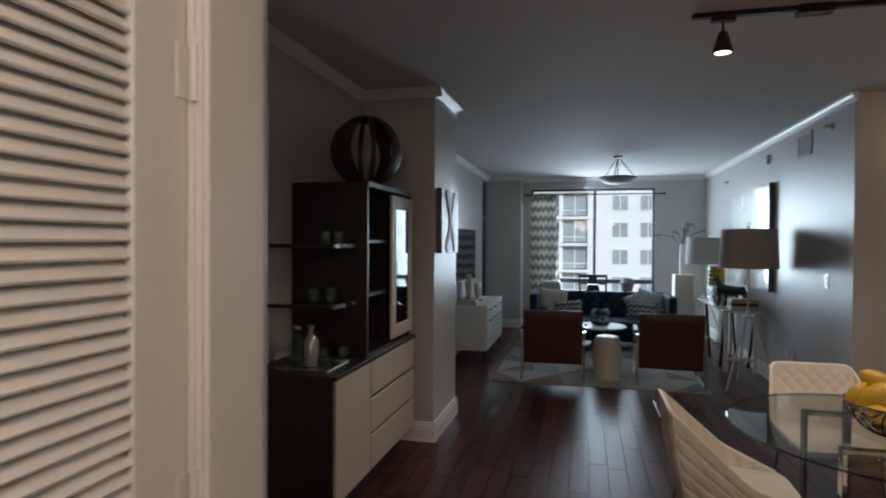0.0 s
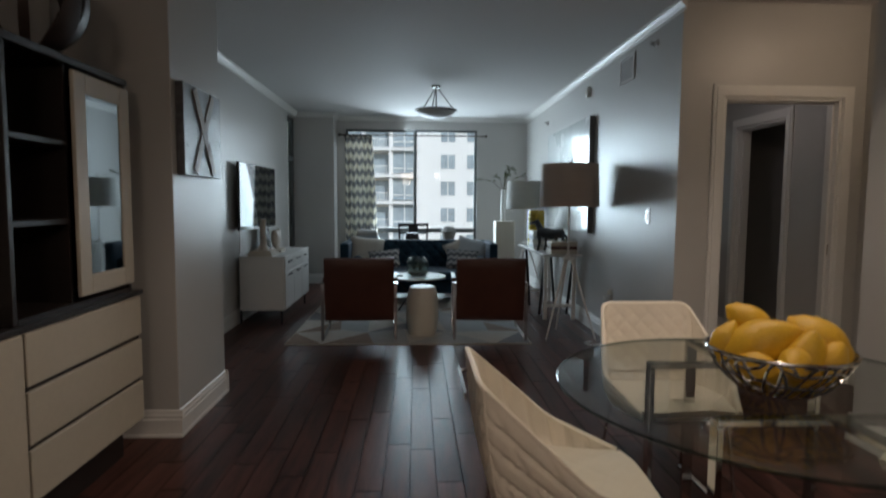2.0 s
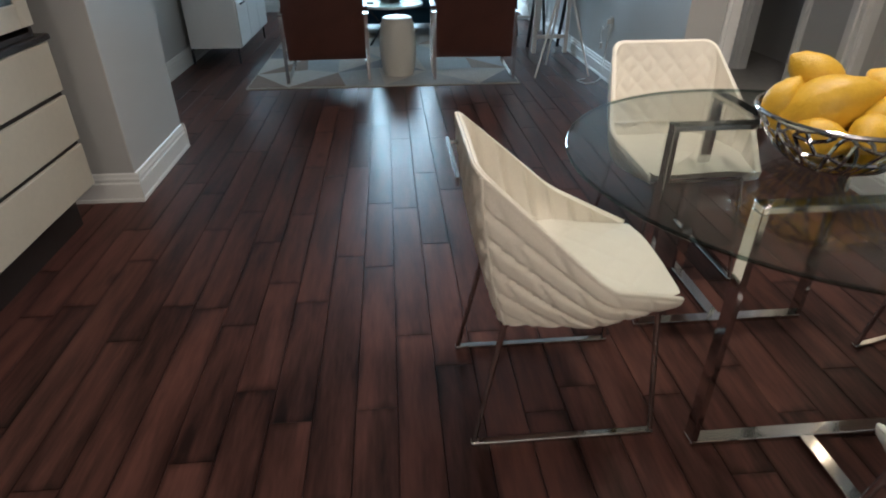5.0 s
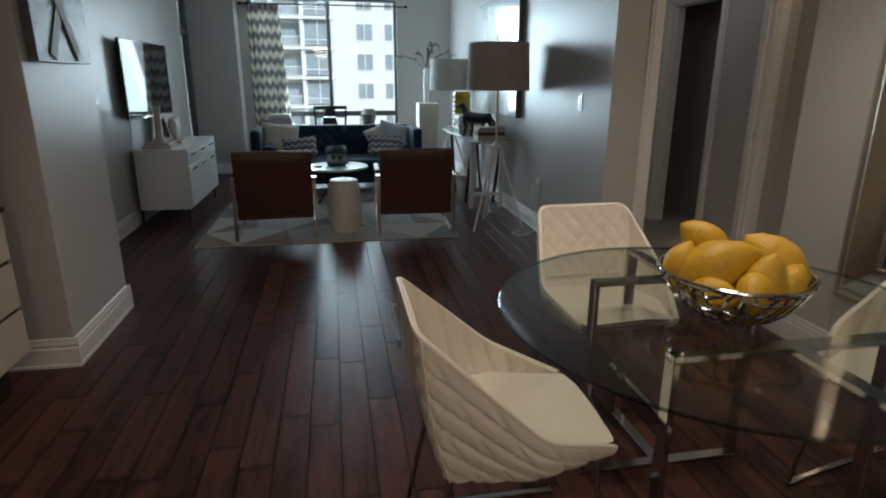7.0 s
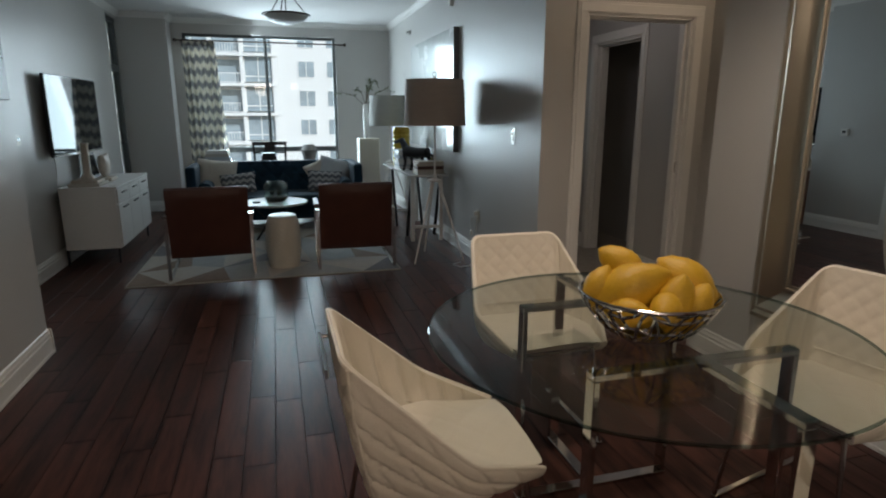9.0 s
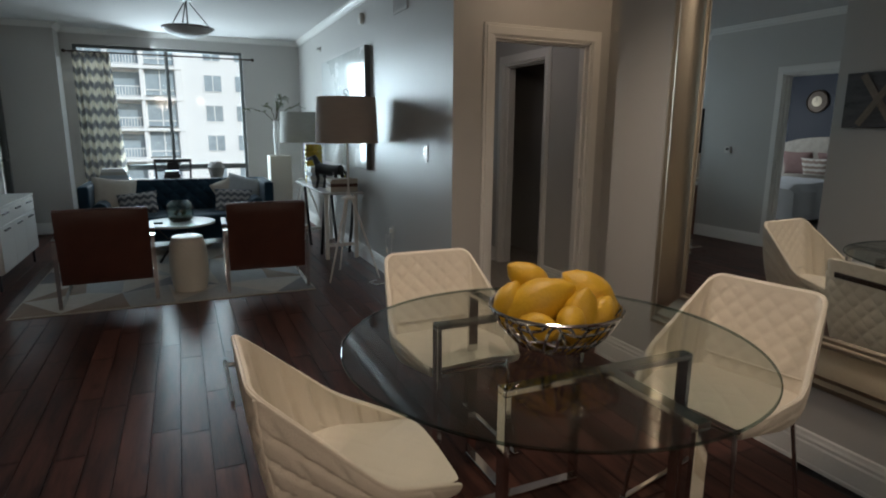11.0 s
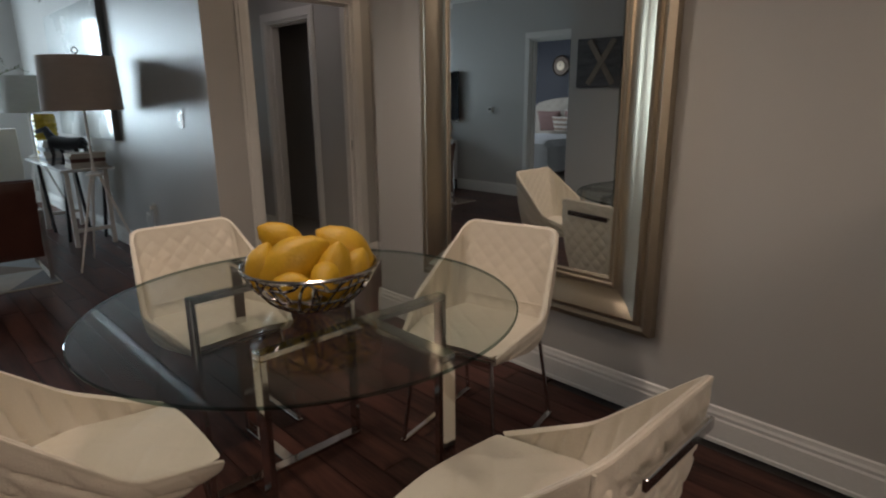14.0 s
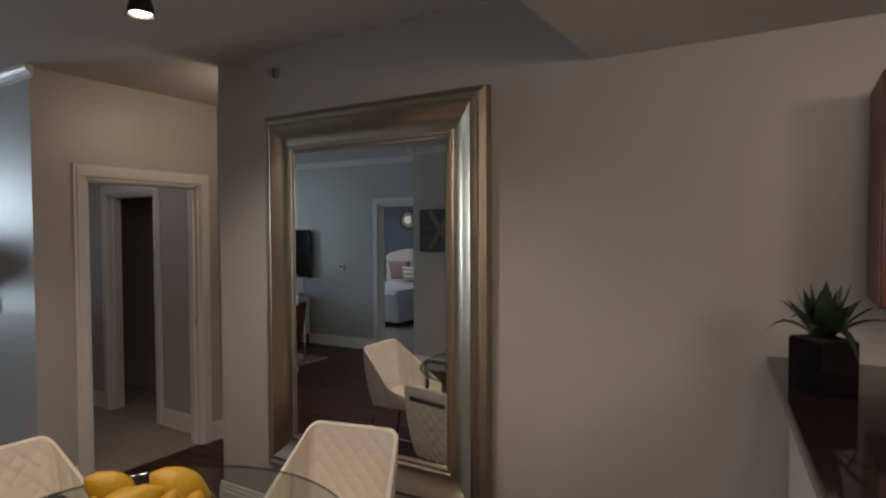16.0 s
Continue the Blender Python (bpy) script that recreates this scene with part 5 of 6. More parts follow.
# ---- floor lamps ----
def make_lamp(shade_mat, label):
    t = thing("floor_lamp", label, "floor lamp", group="pair of floor lamps")
    feet = ((-0.24, -0.17), (0.24, -0.17), (-0.03, 0.30))
    for i, (x, y) in enumerate(feet):
        part("leg", tube(bmesh.new(), [(x, y, 0.0), (x * 0.12, y * 0.12, 0.755)], [0.007, 0.013], 8), PALEWHITE, t, "slender pale wood leg", True)
    part("hub", lathe(bmesh.new(), [(0.0, 0.745), (0.065, 0.75), (0.068, 0.765), (0.02, 0.785), (0.013, 0.83), (0.0, 0.83)], 24, cap=False), PALEWHITE, t, "", True)
    part("pole", tube(bmesh.new(), [(0, 0, 0.8), (0, 0, 1.60)], 0.0095, 10), PALEWHITE, t, "", True)
    sh = part("shade", lathe(bmesh.new(), [(0.287, 1.272), (0.268, 1.680), (0.264, 1.680), (0.283, 1.272), (0.287, 1.272)], 56, cap=False), shade_mat, t, "linen drum shade", True)
    part("trim", tube(bmesh.new(), [(0.288 * math.cos(a), 0.288 * math.sin(a), 1.274) for a in (2 * math.pi * k / 48 for k in range(48))], 0.004, 6, closed=True), shade_mat, sh, "", True)
    part("spider", tube(tube(bmesh.new(), [(-0.266, 0, 1.655), (0.266, 0, 1.655)], 0.003, 6), [(0, -0.266, 1.655), (0, 0.266, 1.655)], 0.003, 6), STEEL, sh)
    part("finial", tube(tube(bmesh.new(), [(0, 0, 1.60), (0, 0, 1.705)], 0.006, 8), [(0.022 * math.cos(a), 0, 1.727 + 0.022 * math.sin(a)) for a in (2 * math.pi * k / 20 for k in range(20))], 0.004, 6, closed=True), STEEL, t, "steel ring finial", True)
    part("socket", lathe(bmesh.new(), [(0.016, 1.40), (0.02, 1.50)], 12), STEEL, t)
    bb = part("bulb", lathe(bmesh.new(), [(0.0, 1.50), (0.018, 1.51), (0.032, 1.56), (0.02, 1.60), (0.0, 1.605)], 14, cap=False), LACQUER, t, "unlit bulb", True)
    return t


PALEWHITE = mat("whitewashed_wood", (0.72, 0.69, 0.65), 0.5, var=0.12, scale=8, fine=70, bump=0.02)
fl = make_lamp(LINEN, "tan linen drum floor lamp on a white wood tripod")
fl.matrix_world = pose(2.765, 9.74, 0)
l2 = make_lamp(LINENGREY, "grey linen drum floor lamp on a white wood tripod")
l2.matrix_world = pose(2.83, 12.35, 0, 0, 0, 20) @ Matrix.Scale(0.96, 4)
single("lamp_cord", tube(bmesh.new(), [(2.95, 9.50, 0.004), (2.86, 9.44, 0.004), (2.90, 9.33, 0.004), (2.99, 9.36, 0.004), (3.07, 9.46, 0.006), (3.095, 9.49, 0.20), (3.108, 9.50, 0.42)], 0.004, 6), WHITE, "white lamp cord trailing to the wall outlet", "cord", None, True)

pg = thing("plug_adapter", "white plug with a dangling cable at the wall outlet", "plug", pose(XR - 0.012, 9.50, 0.467))
part("body", boxes((-0.028, 0.0, -0.016, 0.016, -0.018, 0.018), bev=0.004), PLATE, pg)
part("cable", tube(bmesh.new(), [(-0.02, 0.0, -0.018), (-0.03, 0.03, -0.07), (-0.025, 0.10, -0.05), (-0.02, 0.13, -0.12), (-0.02, 0.10, -0.19)], 0.003, 6), WHITE, pg, "thin white cable", True)
part("tip", boxes((-0.03, -0.012, 0.085, 0.115, -0.235, -0.185), bev=0.004), PLATE, pg)

# ---- console table on trestles ----
co = thing("console_table", "narrow pale console table on whitewashed trestle legs", "console table", pose(0, 0, 0))
part("top", boxes((2.66, 3.09, 10.36, 11.95, 0.728, 0.748), bev=0.003, seg=1), MARBLE, co, "pale polished top")
for y, s in ((10.55, 1), (11.74, -1)):
    for x in (2.73, 3.05):
        part("leg", boxes((x - 0.02, x + 0.02, y - 0.02, y + 0.02, 0.0, 0.705), bev=0.003, seg=1), PALEWHITE, co, "whitewashed trestle leg")
        part("brace", tube(bmesh.new(), [(x, y + s * 0.30, 0.0), (x, y + s * 0.035, 0.69)], 0, flat=(0.03, 0.022)), BLACKMETAL, co, "dark slanted brace")
    part("stretcher", boxes((2.751, 3.029, y - 0.014, y + 0.014, 0.14, 0.175), bev=0.003, seg=1), PALEWHITE, co)
    part("trestle_rail", boxes((2.68, 3.08, y - 0.022, y + 0.022, 0.706, 0.7275), bev=0.003, seg=1), PALEWHITE, co)
rng = random.Random(8)
def stack(x, y, n, w, l, mats):
    z = 0.7485
    for i in range(n):
        h = rng.uniform(0.022, 0.04)
        dw, dl = rng.uniform(-0.02, 0.0), rng.uniform(-0.02, 0.01)
        single("book", boxes((-(w + dw) / 2, (w + dw) / 2, -(l + dl) / 2, (l + dl) / 2, 0, h), bev=0.002, seg=1), mats[i % len(mats)], "hardback book in a stack on the console table", "book", pose(x, y, z, 0, 0, rng.uniform(-5, 5)), group="books on the console")
        z += h + 0.0005
    return z
zt = stack(2.90, 10.52, 5, 0.30, 0.22, [BEIGEFAB, PALEWOOD, BROWNLEATHER])
stack(2.82, 11.20, 7, 0.27, 0.26, [LACQUER, GREYFAB, LACQUER])
hd = thing("horse_figurine", "black metal horse figurine on the console table", "figurine", pose(2.83, 10.80, 0.7485, 0, 0, 35) @ Matrix.Scale(1.25, 4))
bm = bmesh.new()
tube(bm, [(0, -0.14, 0.17), (0, -0.02, 0.16), (0, 0.12, 0.175)], [0.045, 0.05, 0.05], 10)
tube(bm, [(0, 0.11, 0.18), (0, 0.17, 0.27), (0, 0.25, 0.25)], [0.035, 0.026, 0.014], 8)
for y, s in ((-0.12, 1), (-0.09, -1), (0.09, 1), (0.12, -1)):
    tube(bm, [(s * 0.025, y, 0.15), (s * 0.03, y - 0.02, 0.08), (s * 0.03, y + 0.005, 0.0)], [0.02, 0.013, 0.011], 7)
tube(bm, [(0, -0.14, 0.18), (0, -0.20, 0.14), (0, -0.21, 0.06)], [0.014, 0.012, 0.006], 6)
part("figure", bm, BLACKMETAL, hd, "", True)
gv = thing("amber_vase", "yellow textured glass vase on the console table", "vase", pose(2.82, 11.55, 0.7485) @ Matrix.Scale(1.3, 4))
part("vase", lathe(bmesh.new(), [(0.0, 0.0), (0.075, 0.002)] + [(0.08 + 0.006 * (i % 2), 0.02 + i * 0.02) for i in range(17)] + [(0.075, 0.36), (0.0, 0.355)], 14, cap=False), mat("amber_glass", (0.42, 0.29, 0.03), 0.2, var=0.3, scale=30, fine=90, bump=0.05), gv)
single("pear_ornament", lathe(bmesh.new(), [(0.0, 0), (0.03, 0.002), (0.048, 0.035), (0.04, 0.075), (0.018, 0.11), (0.006, 0.125), (0.0, 0.126)], 16, cap=False), mat("olive_glaze", (0.26, 0.20, 0.03), 0.3, var=0.2), "olive-yellow pear ornament on the console table", "ornament", pose(2.99, 10.72, 0.7485) @ Matrix.Scale(1.25, 4), True)

# large glossy picture on the right wall
ar = thing("glossy_picture", "large pale glossy picture with dark edges on the wall", "picture", pose(XR, 11.08, 1.60))
part("canvas", boxes((-0.055, -0.002, -0.95, 0.95, -0.605, 0.605), bev=0.002, seg=1), mat("dark_picture_edge", (0.13, 0.14, 0.14), 0.5, var=0.2), ar)
part("face", boxes((-0.058, -0.0555, -0.945, 0.945, -0.60, 0.60)), mat("glossy_print", (0.56, 0.59, 0.58), 0.27, var=0.10, scale=2.0, fine=9, bump=0, coat=0.6), ar, "pale glossy print")

# pedestal with vase and branches
pd = thing("pedestal", "tall cream mosaic pedestal in the corner", "pedestal", pose(2.62, 12.95, 0))
part("column", boxes((-0.145, 0.145, -0.145, 0.145, 0, 1.03), bev=0.006), CERAMIC, pd)
va = thing("branch_vase", "slim white vase with olive branches", "vase", pose(2.60, 12.95, 1.0305))
part("vase", lathe(bmesh.new(), [(0.0, 0), (0.035, 0.002), (0.04, 0.25), (0.032, 0.48), (0.026, 0.48), (0.03, 0.25), (0.0, 0.02)], 18, cap=False), LACQUER, va, "", True)
rng = random.Random(17)
for k in range(7):
    a = rng.uniform(0, 2 * math.pi) if k else math.pi
    reach, rise = rng.uniform(0.10, 0.22) if k > 1 else 0.44, rng.uniform(0.2, 0.36) if k > 1 else 0.16 + 0.05 * k
    pts = [Vector((0, 0, 0.44)), Vector((math.cos(a) * reach * 0.35, math.sin(a) * reach * 0.25, 0.48 + rise * 0.7)), Vector((math.cos(a) * reach * 0.75, math.sin(a) * reach * 0.4, 0.48 + rise)), Vector((math.cos(a) * reach, math.sin(a) * reach * 0.5, 0.48 + rise * 0.75))]
    br = part("branch", tube(bmesh.new(), pts, [0.005, 0.004, 0.003, 0.0015], 5), mat("twig", (0.08, 0.06, 0.035), 0.8) if k == 0 else bpy.data.materials["twig"], va, "", True)
    bm = bmesh.new()
    for i in range(34 if k > 1 else 26):
        f = rng.uniform(0.9, 3.0)
        s = min(int(f), 2)
        c = pts[s].lerp(pts[s + 1], f - s)
        d = Vector((rng.uniform(-1, 1), rng.uniform(-1, 1), rng.uniform(-0.6, 0.9))).normalized()
        e = d.cross(Vector((0.3, 0.2, 1))).normalized()
        l = rng.uniform(0.03, 0.06)
        v = [bm.verts.new(c + d * l * u + e * l * w) for u, w in ((0, 0), (0.4, 0.2), (1, 0), (0.4, -0.2))]
        bm.faces.new(v)
    tagged(part("leaves", bm, OLIVE, br), kind="stuff")

# ---- ceiling lights ----
cl = thing("pendant_bowl_light", "frosted glass bowl ceiling light hung on three rods", "ceiling light", pose(1.517, 11.26, 0))
part("canopy", lathe(bmesh.new(), [(0.0, 2.67), (0.05, 2.675), (0.062, 2.70), (0.0, 2.70)], 24, cap=False), BRONZE, cl, "", True)
part("bowl", lathe(bmesh.new(), [(0.0, 2.315), (0.10, 2.325), (0.19, 2.355), (0.25, 2.405), (0.243, 2.405), (0.18, 2.362), (0.0, 2.325)], 40, cap=False), mat("frosted_glass", (0.62, 0.62, 0.60), 0.45, var=0.05, scale=5, fine=50), cl, "frosted white bowl", True)
part("rim", tube(bmesh.new(), [(0.248 * math.cos(a), 0.248 * math.sin(a), 2.408) for a in (2 * math.pi * k / 48 for k in range(48))], 0.009, 8, closed=True), BRONZE, cl, "", True)
part("stem", tube(bmesh.new(), [(0, 0, 2.34), (0, 0, 2.68)], 0.007, 8), BRONZE, cl)
for i in range(3):
    a = 2 * math.pi * i / 3 + 0.3
    part("rod", tube(bmesh.new(), [(0.245 * math.cos(a), 0.245 * math.sin(a), 2.41), (0.03 * math.cos(a), 0.03 * math.sin(a), 2.66)], 0.006, 8), BRONZE, cl)

tk = thing("track_lighting", "bronze ceiling track with two lit spotlights", "track light", pose(0, 6.26, 0))
part("track", boxes((1.62, 3.0, -0.018, 0.018, 2.675, 2.70), bev=0.002, seg=1), BRONZE, tk)
part("feed_box", boxes((2.10, 2.26, -0.035, 0.035, 2.655, 2.70), bev=0.006), BRONZE, tk)
GLOW = plain("lit_lamp_face", (1.0, 0.86, 0.62), 0.4, emit=14.0)
for x in (1.765, 2.664):
    hd_ = part("head", lathe(bmesh.new(), [(0.0, 2.60), (0.022, 2.60), (0.03, 2.57), (0.045, 2.52), (0.047, 2.492), (0.043, 2.492), (0.038, 2.53), (0.0, 2.55)], 24, (x, 0, 0), False), BRONZE, tk, "bell-shaped spotlight head", True)
    part("adapter", boxes((x - 0.06, x + 0.06, -0.02, 0.02, 2.652, 2.6745), bev=0.004), BRONZE, hd_)
    part("stem", tube(bmesh.new(), [(x, 0, 2.59), (x, 0, 2.655)], 0.006, 8), BRONZE, hd_)
    part("lamp_face", lathe(bmesh.new(), [(0.0, 2.498), (0.036, 2.498), (0.040, 2.502), (0.0, 2.506)], 20, (x, 0, 0), False), GLOW, hd_, "glowing lamp face")
# both out of view; the one at (2.0, 3.9) is an added fixture for the fill
for x, y in ((1.0, 2.55), (2.0, 3.9)):
    e = thing("flush_ceiling_lamp", "lit flush glass ceiling lamp, out of view", "ceiling light", pose(x, y, SZ), group="entry ceiling lamps")
    part("base", lathe(bmesh.new(), [(0.0, -0.02), (0.15, -0.02), (0.15, -0.001), (0.0, -0.001)], 28, cap=False), BRONZE, e)
    part("globe", lathe(bmesh.new(), [(0.0, -0.075), (0.08, -0.066), (0.13, -0.04), (0.14, -0.021), (0.0, -0.021)], 28, cap=False), plain("lit_globe", (1.0, 0.85, 0.65), 0.4, emit=3.0) if x < 2 else bpy.data.materials["lit_globe"], e, "lit glass globe", True)

e = thing("flush_ceiling_lamp", "lit flush glass ceiling lamp, out of view in the hall recess", "ceiling light", pose(4.15, 7.12, CZ))
part("base", lathe(bmesh.new(), [(0.0, -0.02), (0.12, -0.02), (0.12, -0.001), (0.0, -0.001)], 28, cap=False), BRONZE, e)
part("globe", lathe(bmesh.new(), [(0.0, -0.07), (0.07, -0.062), (0.10, -0.04), (0.11, -0.021), (0.0, -0.021)], 28, cap=False), bpy.data.materials["lit_globe"], e, "lit glass globe", True)
# added window out of view, passes sky light into the hall
w = thing("window_3", "unseen window added at the end of the carpeted hall", "window", kind="structure")
part("pane", boxes((3.3, 4.2, 10.94, 10.95, 0.85, 2.15)), GLASS, w).visible_shadow = False

# ---- small wall fittings ----
def wall_plate(name, label, category, y, z, h, w, kind_):
    p = thing(name, label, category, pose(XR, y, z))
    pl = part("plate", boxes((-0.007, -0.0005, -w / 2, w / 2, -h / 2, h / 2), bev=0.002, seg=1), STEEL if kind_ == "switch" else PLATE, p)
    for dz in (-0.022, 0.022):
        part("rocker" if kind_ == "switch" else "socket", boxes((-0.011, -0.0075, -0.012, 0.012, dz - 0.014, dz + 0.014), bev=0.002, seg=1), PLATE, p)
wall_plate("light_switch", "double light switch with metal plate on the grey wall", "light switch", 8.685, 1.21, 0.125, 0.075, "switch")
wall_plate("wall_outlet", "white power outlet low on the grey wall", "outlet", 9.50, 0.445, 0.12, 0.075, "outlet")
vt = thing("wall_vent", "rectangular grey air return grille high on the wall", "vent", pose(XR, 9.24, 2.47))
part("frame", boxes((-0.012, -0.0005, -0.175, 0.175, 0.09, 0.11), (-0.012, -0.0005, -0.175, 0.175, -0.11, -0.09), (-0.012, -0.0005, -0.175, -0.155, -0.09, 0.09), (-0.012, -0.0005, 0.155, 0.175, -0.09, 0.09), bev=0.002, seg=1), CEIL, vt)
part("backing", boxes((-0.003, -0.0005, -0.155, 0.155, -0.09, 0.09)), BLACKMETAL, vt)
for i in range(11):
    part("slat", boxes((-0.009, -0.004, -0.155, 0.155, -0.085 + i * 0.0162, -0.077 + i * 0.0162)), CEIL, vt)
def sprinkler(m, label):
    s = thing("sprinkler", label, "sprinkler", m)
    part("escutcheon", lathe(bmesh.new(), [(0.0, 0.0), (0.032, 0.0), (0.028, 0.01), (0.0, 0.012)], 20, cap=False), STEEL, s, "", True)
    part("nozzle", lathe(bmesh.new(), [(0.010, 0.01), (0.010, 0.045), (0.022, 0.05), (0.022, 0.053), (0.0, 0.053)], 14, cap=False), STEEL, s, "", True)
sprinkler(pose(XR, 8.62, 2.526, 0, -90, 0), "steel sidewall sprinkler on the grey wall")
sprinkler(pose(XM, 6.68, 2.575, 0, -90, 0), "steel sidewall sprinkler above the mirror")
sprinkler(pose(XR, 12.3, 2.42, 0, -90, 0), "steel sidewall sprinkler near the window")
sm = thing("smoke_detector", "small round white detector on the wall", "detector", pose(XR, 10.36, 2.483, 0, -90, 0))
part("case", lathe(bmesh.new(), [(0.0, 0.0), (0.055, 0.0), (0.052, 0.03), (0.035, 0.04), (0.0, 0.042)], 24, cap=False), PLATE, sm, "", True)
th = thing("thermostat", "small white thermostat on the grey wall", "thermostat", pose(XL, 9.72, 1.17))
part("case", boxes((0.0005, 0.022, -0.045, 0.045, -0.04, 0.04), bev=0.004), PLATE, th)
part("display", boxes((0.0222, 0.0235, -0.022, 0.022, -0.006, 0.02)), TVGLASS, th)

# ---- kitchen bar with planter ----
bar = thing("breakfast_bar", "grey half wall with a black granite bar top", "bar", pose(3.68, 4.256, 0, 0, 0, 6.3))
part("half_wall", boxes((-1.62, 0.0, -0.24, -0.07, 0, 1.215)), PAINT, bar)
part("bar_top", boxes((-1.70, 0.012, -0.42, 0.0, 1.216, 1.25), bev=0.006), GRANITE, bar, "polished black granite top")
pt = thing("cube_planter", "glossy black cube planter with a spiky succulent", "planter", pose(3.262, 4.108, 1.2505, 0, 0, 40))
part("pot", boxes((-0.058, 0.058, -0.058, 0.058, 0, 0.142), bev=0.004), mat("black_gloss", (0.006, 0.006, 0.007), 0.09, var=0.1, bump=0, spec=0.22, wear=0.02), pt, "glossy black pot")
part("soil", boxes((-0.052, 0.052, -0.052, 0.052, 0.1425, 0.146)), bpy.data.materials["dark_soil"], pt)
rng = random.Random(4)


def spike(rng, heading, length, rise, droop, width):
    """One pointed leaf that rises from the heart and bends over at its tip."""
    bm = bmesh.new()
    d, s = Vector((math.cos(heading), math.sin(heading), 0)), Vector((-math.sin(heading), math.cos(heading), 0))
    prev = None
    for k in range(8):
        f = k / 7
        c = Vector((0, 0, 0.146)) + d * (0.012 + length * f) + Vector((0, 0, rise * f - droop * f ** 3))
        w = width * (0.55 + 1.6 * f * (1 - f)) * (1 - f ** 2.2) + 0.0004
        row = [bm.verts.new(c + s * w), bm.verts.new(c - Vector((0, 0, 0.35 * w))), bm.verts.new(c - s * w), bm.verts.new(c - Vector((0, 0, 0.15 * w)))]
        if prev:
            for i in range(4):
                bm.faces.new((prev[i], prev[(i + 1) % 4], row[(i + 1) % 4], row[i]))
        prev = row
    return bm


for ring, (count, length, rise, droop, width) in enumerate(((6, 0.145, 0.105, 0.11, 0.020), (6, 0.110, 0.125, 0.03, 0.026), (5, 0.055, 0.145, 0.0, 0.030), (3, 0.020, 0.140, 0.0, 0.026))):
    for i in range(count):
        h = 2 * math.pi * (i + 0.5 * ring + rng.uniform(-0.2, 0.2)) / count
        k = rng.uniform(0.85, 1.15)
        part("leaf", spike(rng, h, length * k, rise * rng.uniform(0.88, 1.1), droop * rng.uniform(0.5, 1.4), width), LEAF, pt, "", True)
kc = thing("kitchen_cabinet", "reddish-brown wooden wall cabinet in the kitchen", "cabinet", pose(0, 0, 0))
REDWOOD = mat("red_brown_wood", (0.15, 0.045, 0.025), 0.4, var=0.3, scale=4, fine=50, bump=0.02, stretch=(8, 8, 1))
part("carcass", boxes((3.36, XM - 0.002, 2.4, 3.98, 1.47, 2.12), bev=0.003, seg=1), REDWOOD, kc)
for y in (2.41, 3.20):
    part("door", boxes((3.34, 3.359, y, y + 0.775, 1.475, 2.115), bev=0.003, seg=1), REDWOOD, kc)

# ---- bedroom seen through the doorway ----
BW = -4.45
structure("floor_bedroom", boxes((BW - T, XL - T, 7.2, 12.6, -0.1, 0.004)), CARPET, "pale carpet of the bedroom", "floor")
structure("wall_bedroom_navy", boxes((BW - T, BW, 7.2, 12.6, 0, CZ)), NAVY, "navy painted bedroom wall", "wall")
structure("wall_bedroom_end", boxes((BW, XL - T, 7.08, 7.2, 0, CZ)), PAINT, "plain grey bedroom wall", "wall")
structure("wall_bedroom_window", boxes((BW, -3.5, 12.6, 12.72, 0, CZ), (-1.7, XL - T, 12.6, 12.72, 0, CZ), (-3.5, -1.7, 12.6, 12.72, 0, 0.7), (-3.5, -1.7, 12.6, 12.72, 2.35, CZ)), PAINT, "grey bedroom wall with a window", "wall")
structure("ceiling_bedroom", boxes((BW - T, XL - T, 7.08, 12.72, CZ, CZ + 0.1)), CEIL, "white bedroom ceiling", "ceiling")
w = thing("window_2", "plain bedroom window", "window", kind="structure")
part("pane", boxes((-3.5, -1.7, 12.65, 12.66, 0.7, 2.35)), GLASS, w).visible_shadow = False
be = thing("bed", "made bed with white duvet and tufted cream headboard", "bed", pose(BW, 10.75, 0))
part("base", boxes((0.10, 2.05, -0.80, 0.80, 0.06, 0.34), bev=0.01), ESPRESSO, be, "dark bed base")
part("mattress", boxes((0.10, 2.04, -0.80, 0.80, 0.341, 0.60), bev=0.04, seg=3), LACQUER, be, "", True)
bm = bmesh.new()
DUVET = mat("white_duvet", (0.62, 0.64, 0.66), 0.9, var=0.05, scale=5, fine=160, bump=0.06)
n = 40
g = []
for i in range(n + 1):
    r = []
    for j in range(n + 1):
        x, y = 0.62 + 1.62 * i / n, -1.0 + 2.0 * j / n
        dx, dy = max(0, x - 2.06), max(0, abs(y) - 0.82)
        z = 0.64 - min(0.54, 3.6 * max(dx, dy)) + 0.016 * noise.noise(Vector((x * 4, y * 4, 0)))
        x2 = min(x, 2.06) + 0.08 * (dx > 0) + 0.02 * math.sin(y * 14) * (dx > 0)
        y2 = math.copysign(min(abs(y), 0.82) + 0.08 * (dy > 0), y) + 0.02 * math.sin(x * 13) * (dy > 0)
        r.append(bm.verts.new((x2, y2, z)))
    g.append(r)
for i in range(n):
    for j in range(n):
        bm.faces.new((g[i][j], g[i + 1][j], g[i + 1][j + 1], g[i][j + 1]))
part("duvet", bm, DUVET, be, "white draped duvet", True)
bm = bmesh.new()
n, mz = 60, 20
g = []
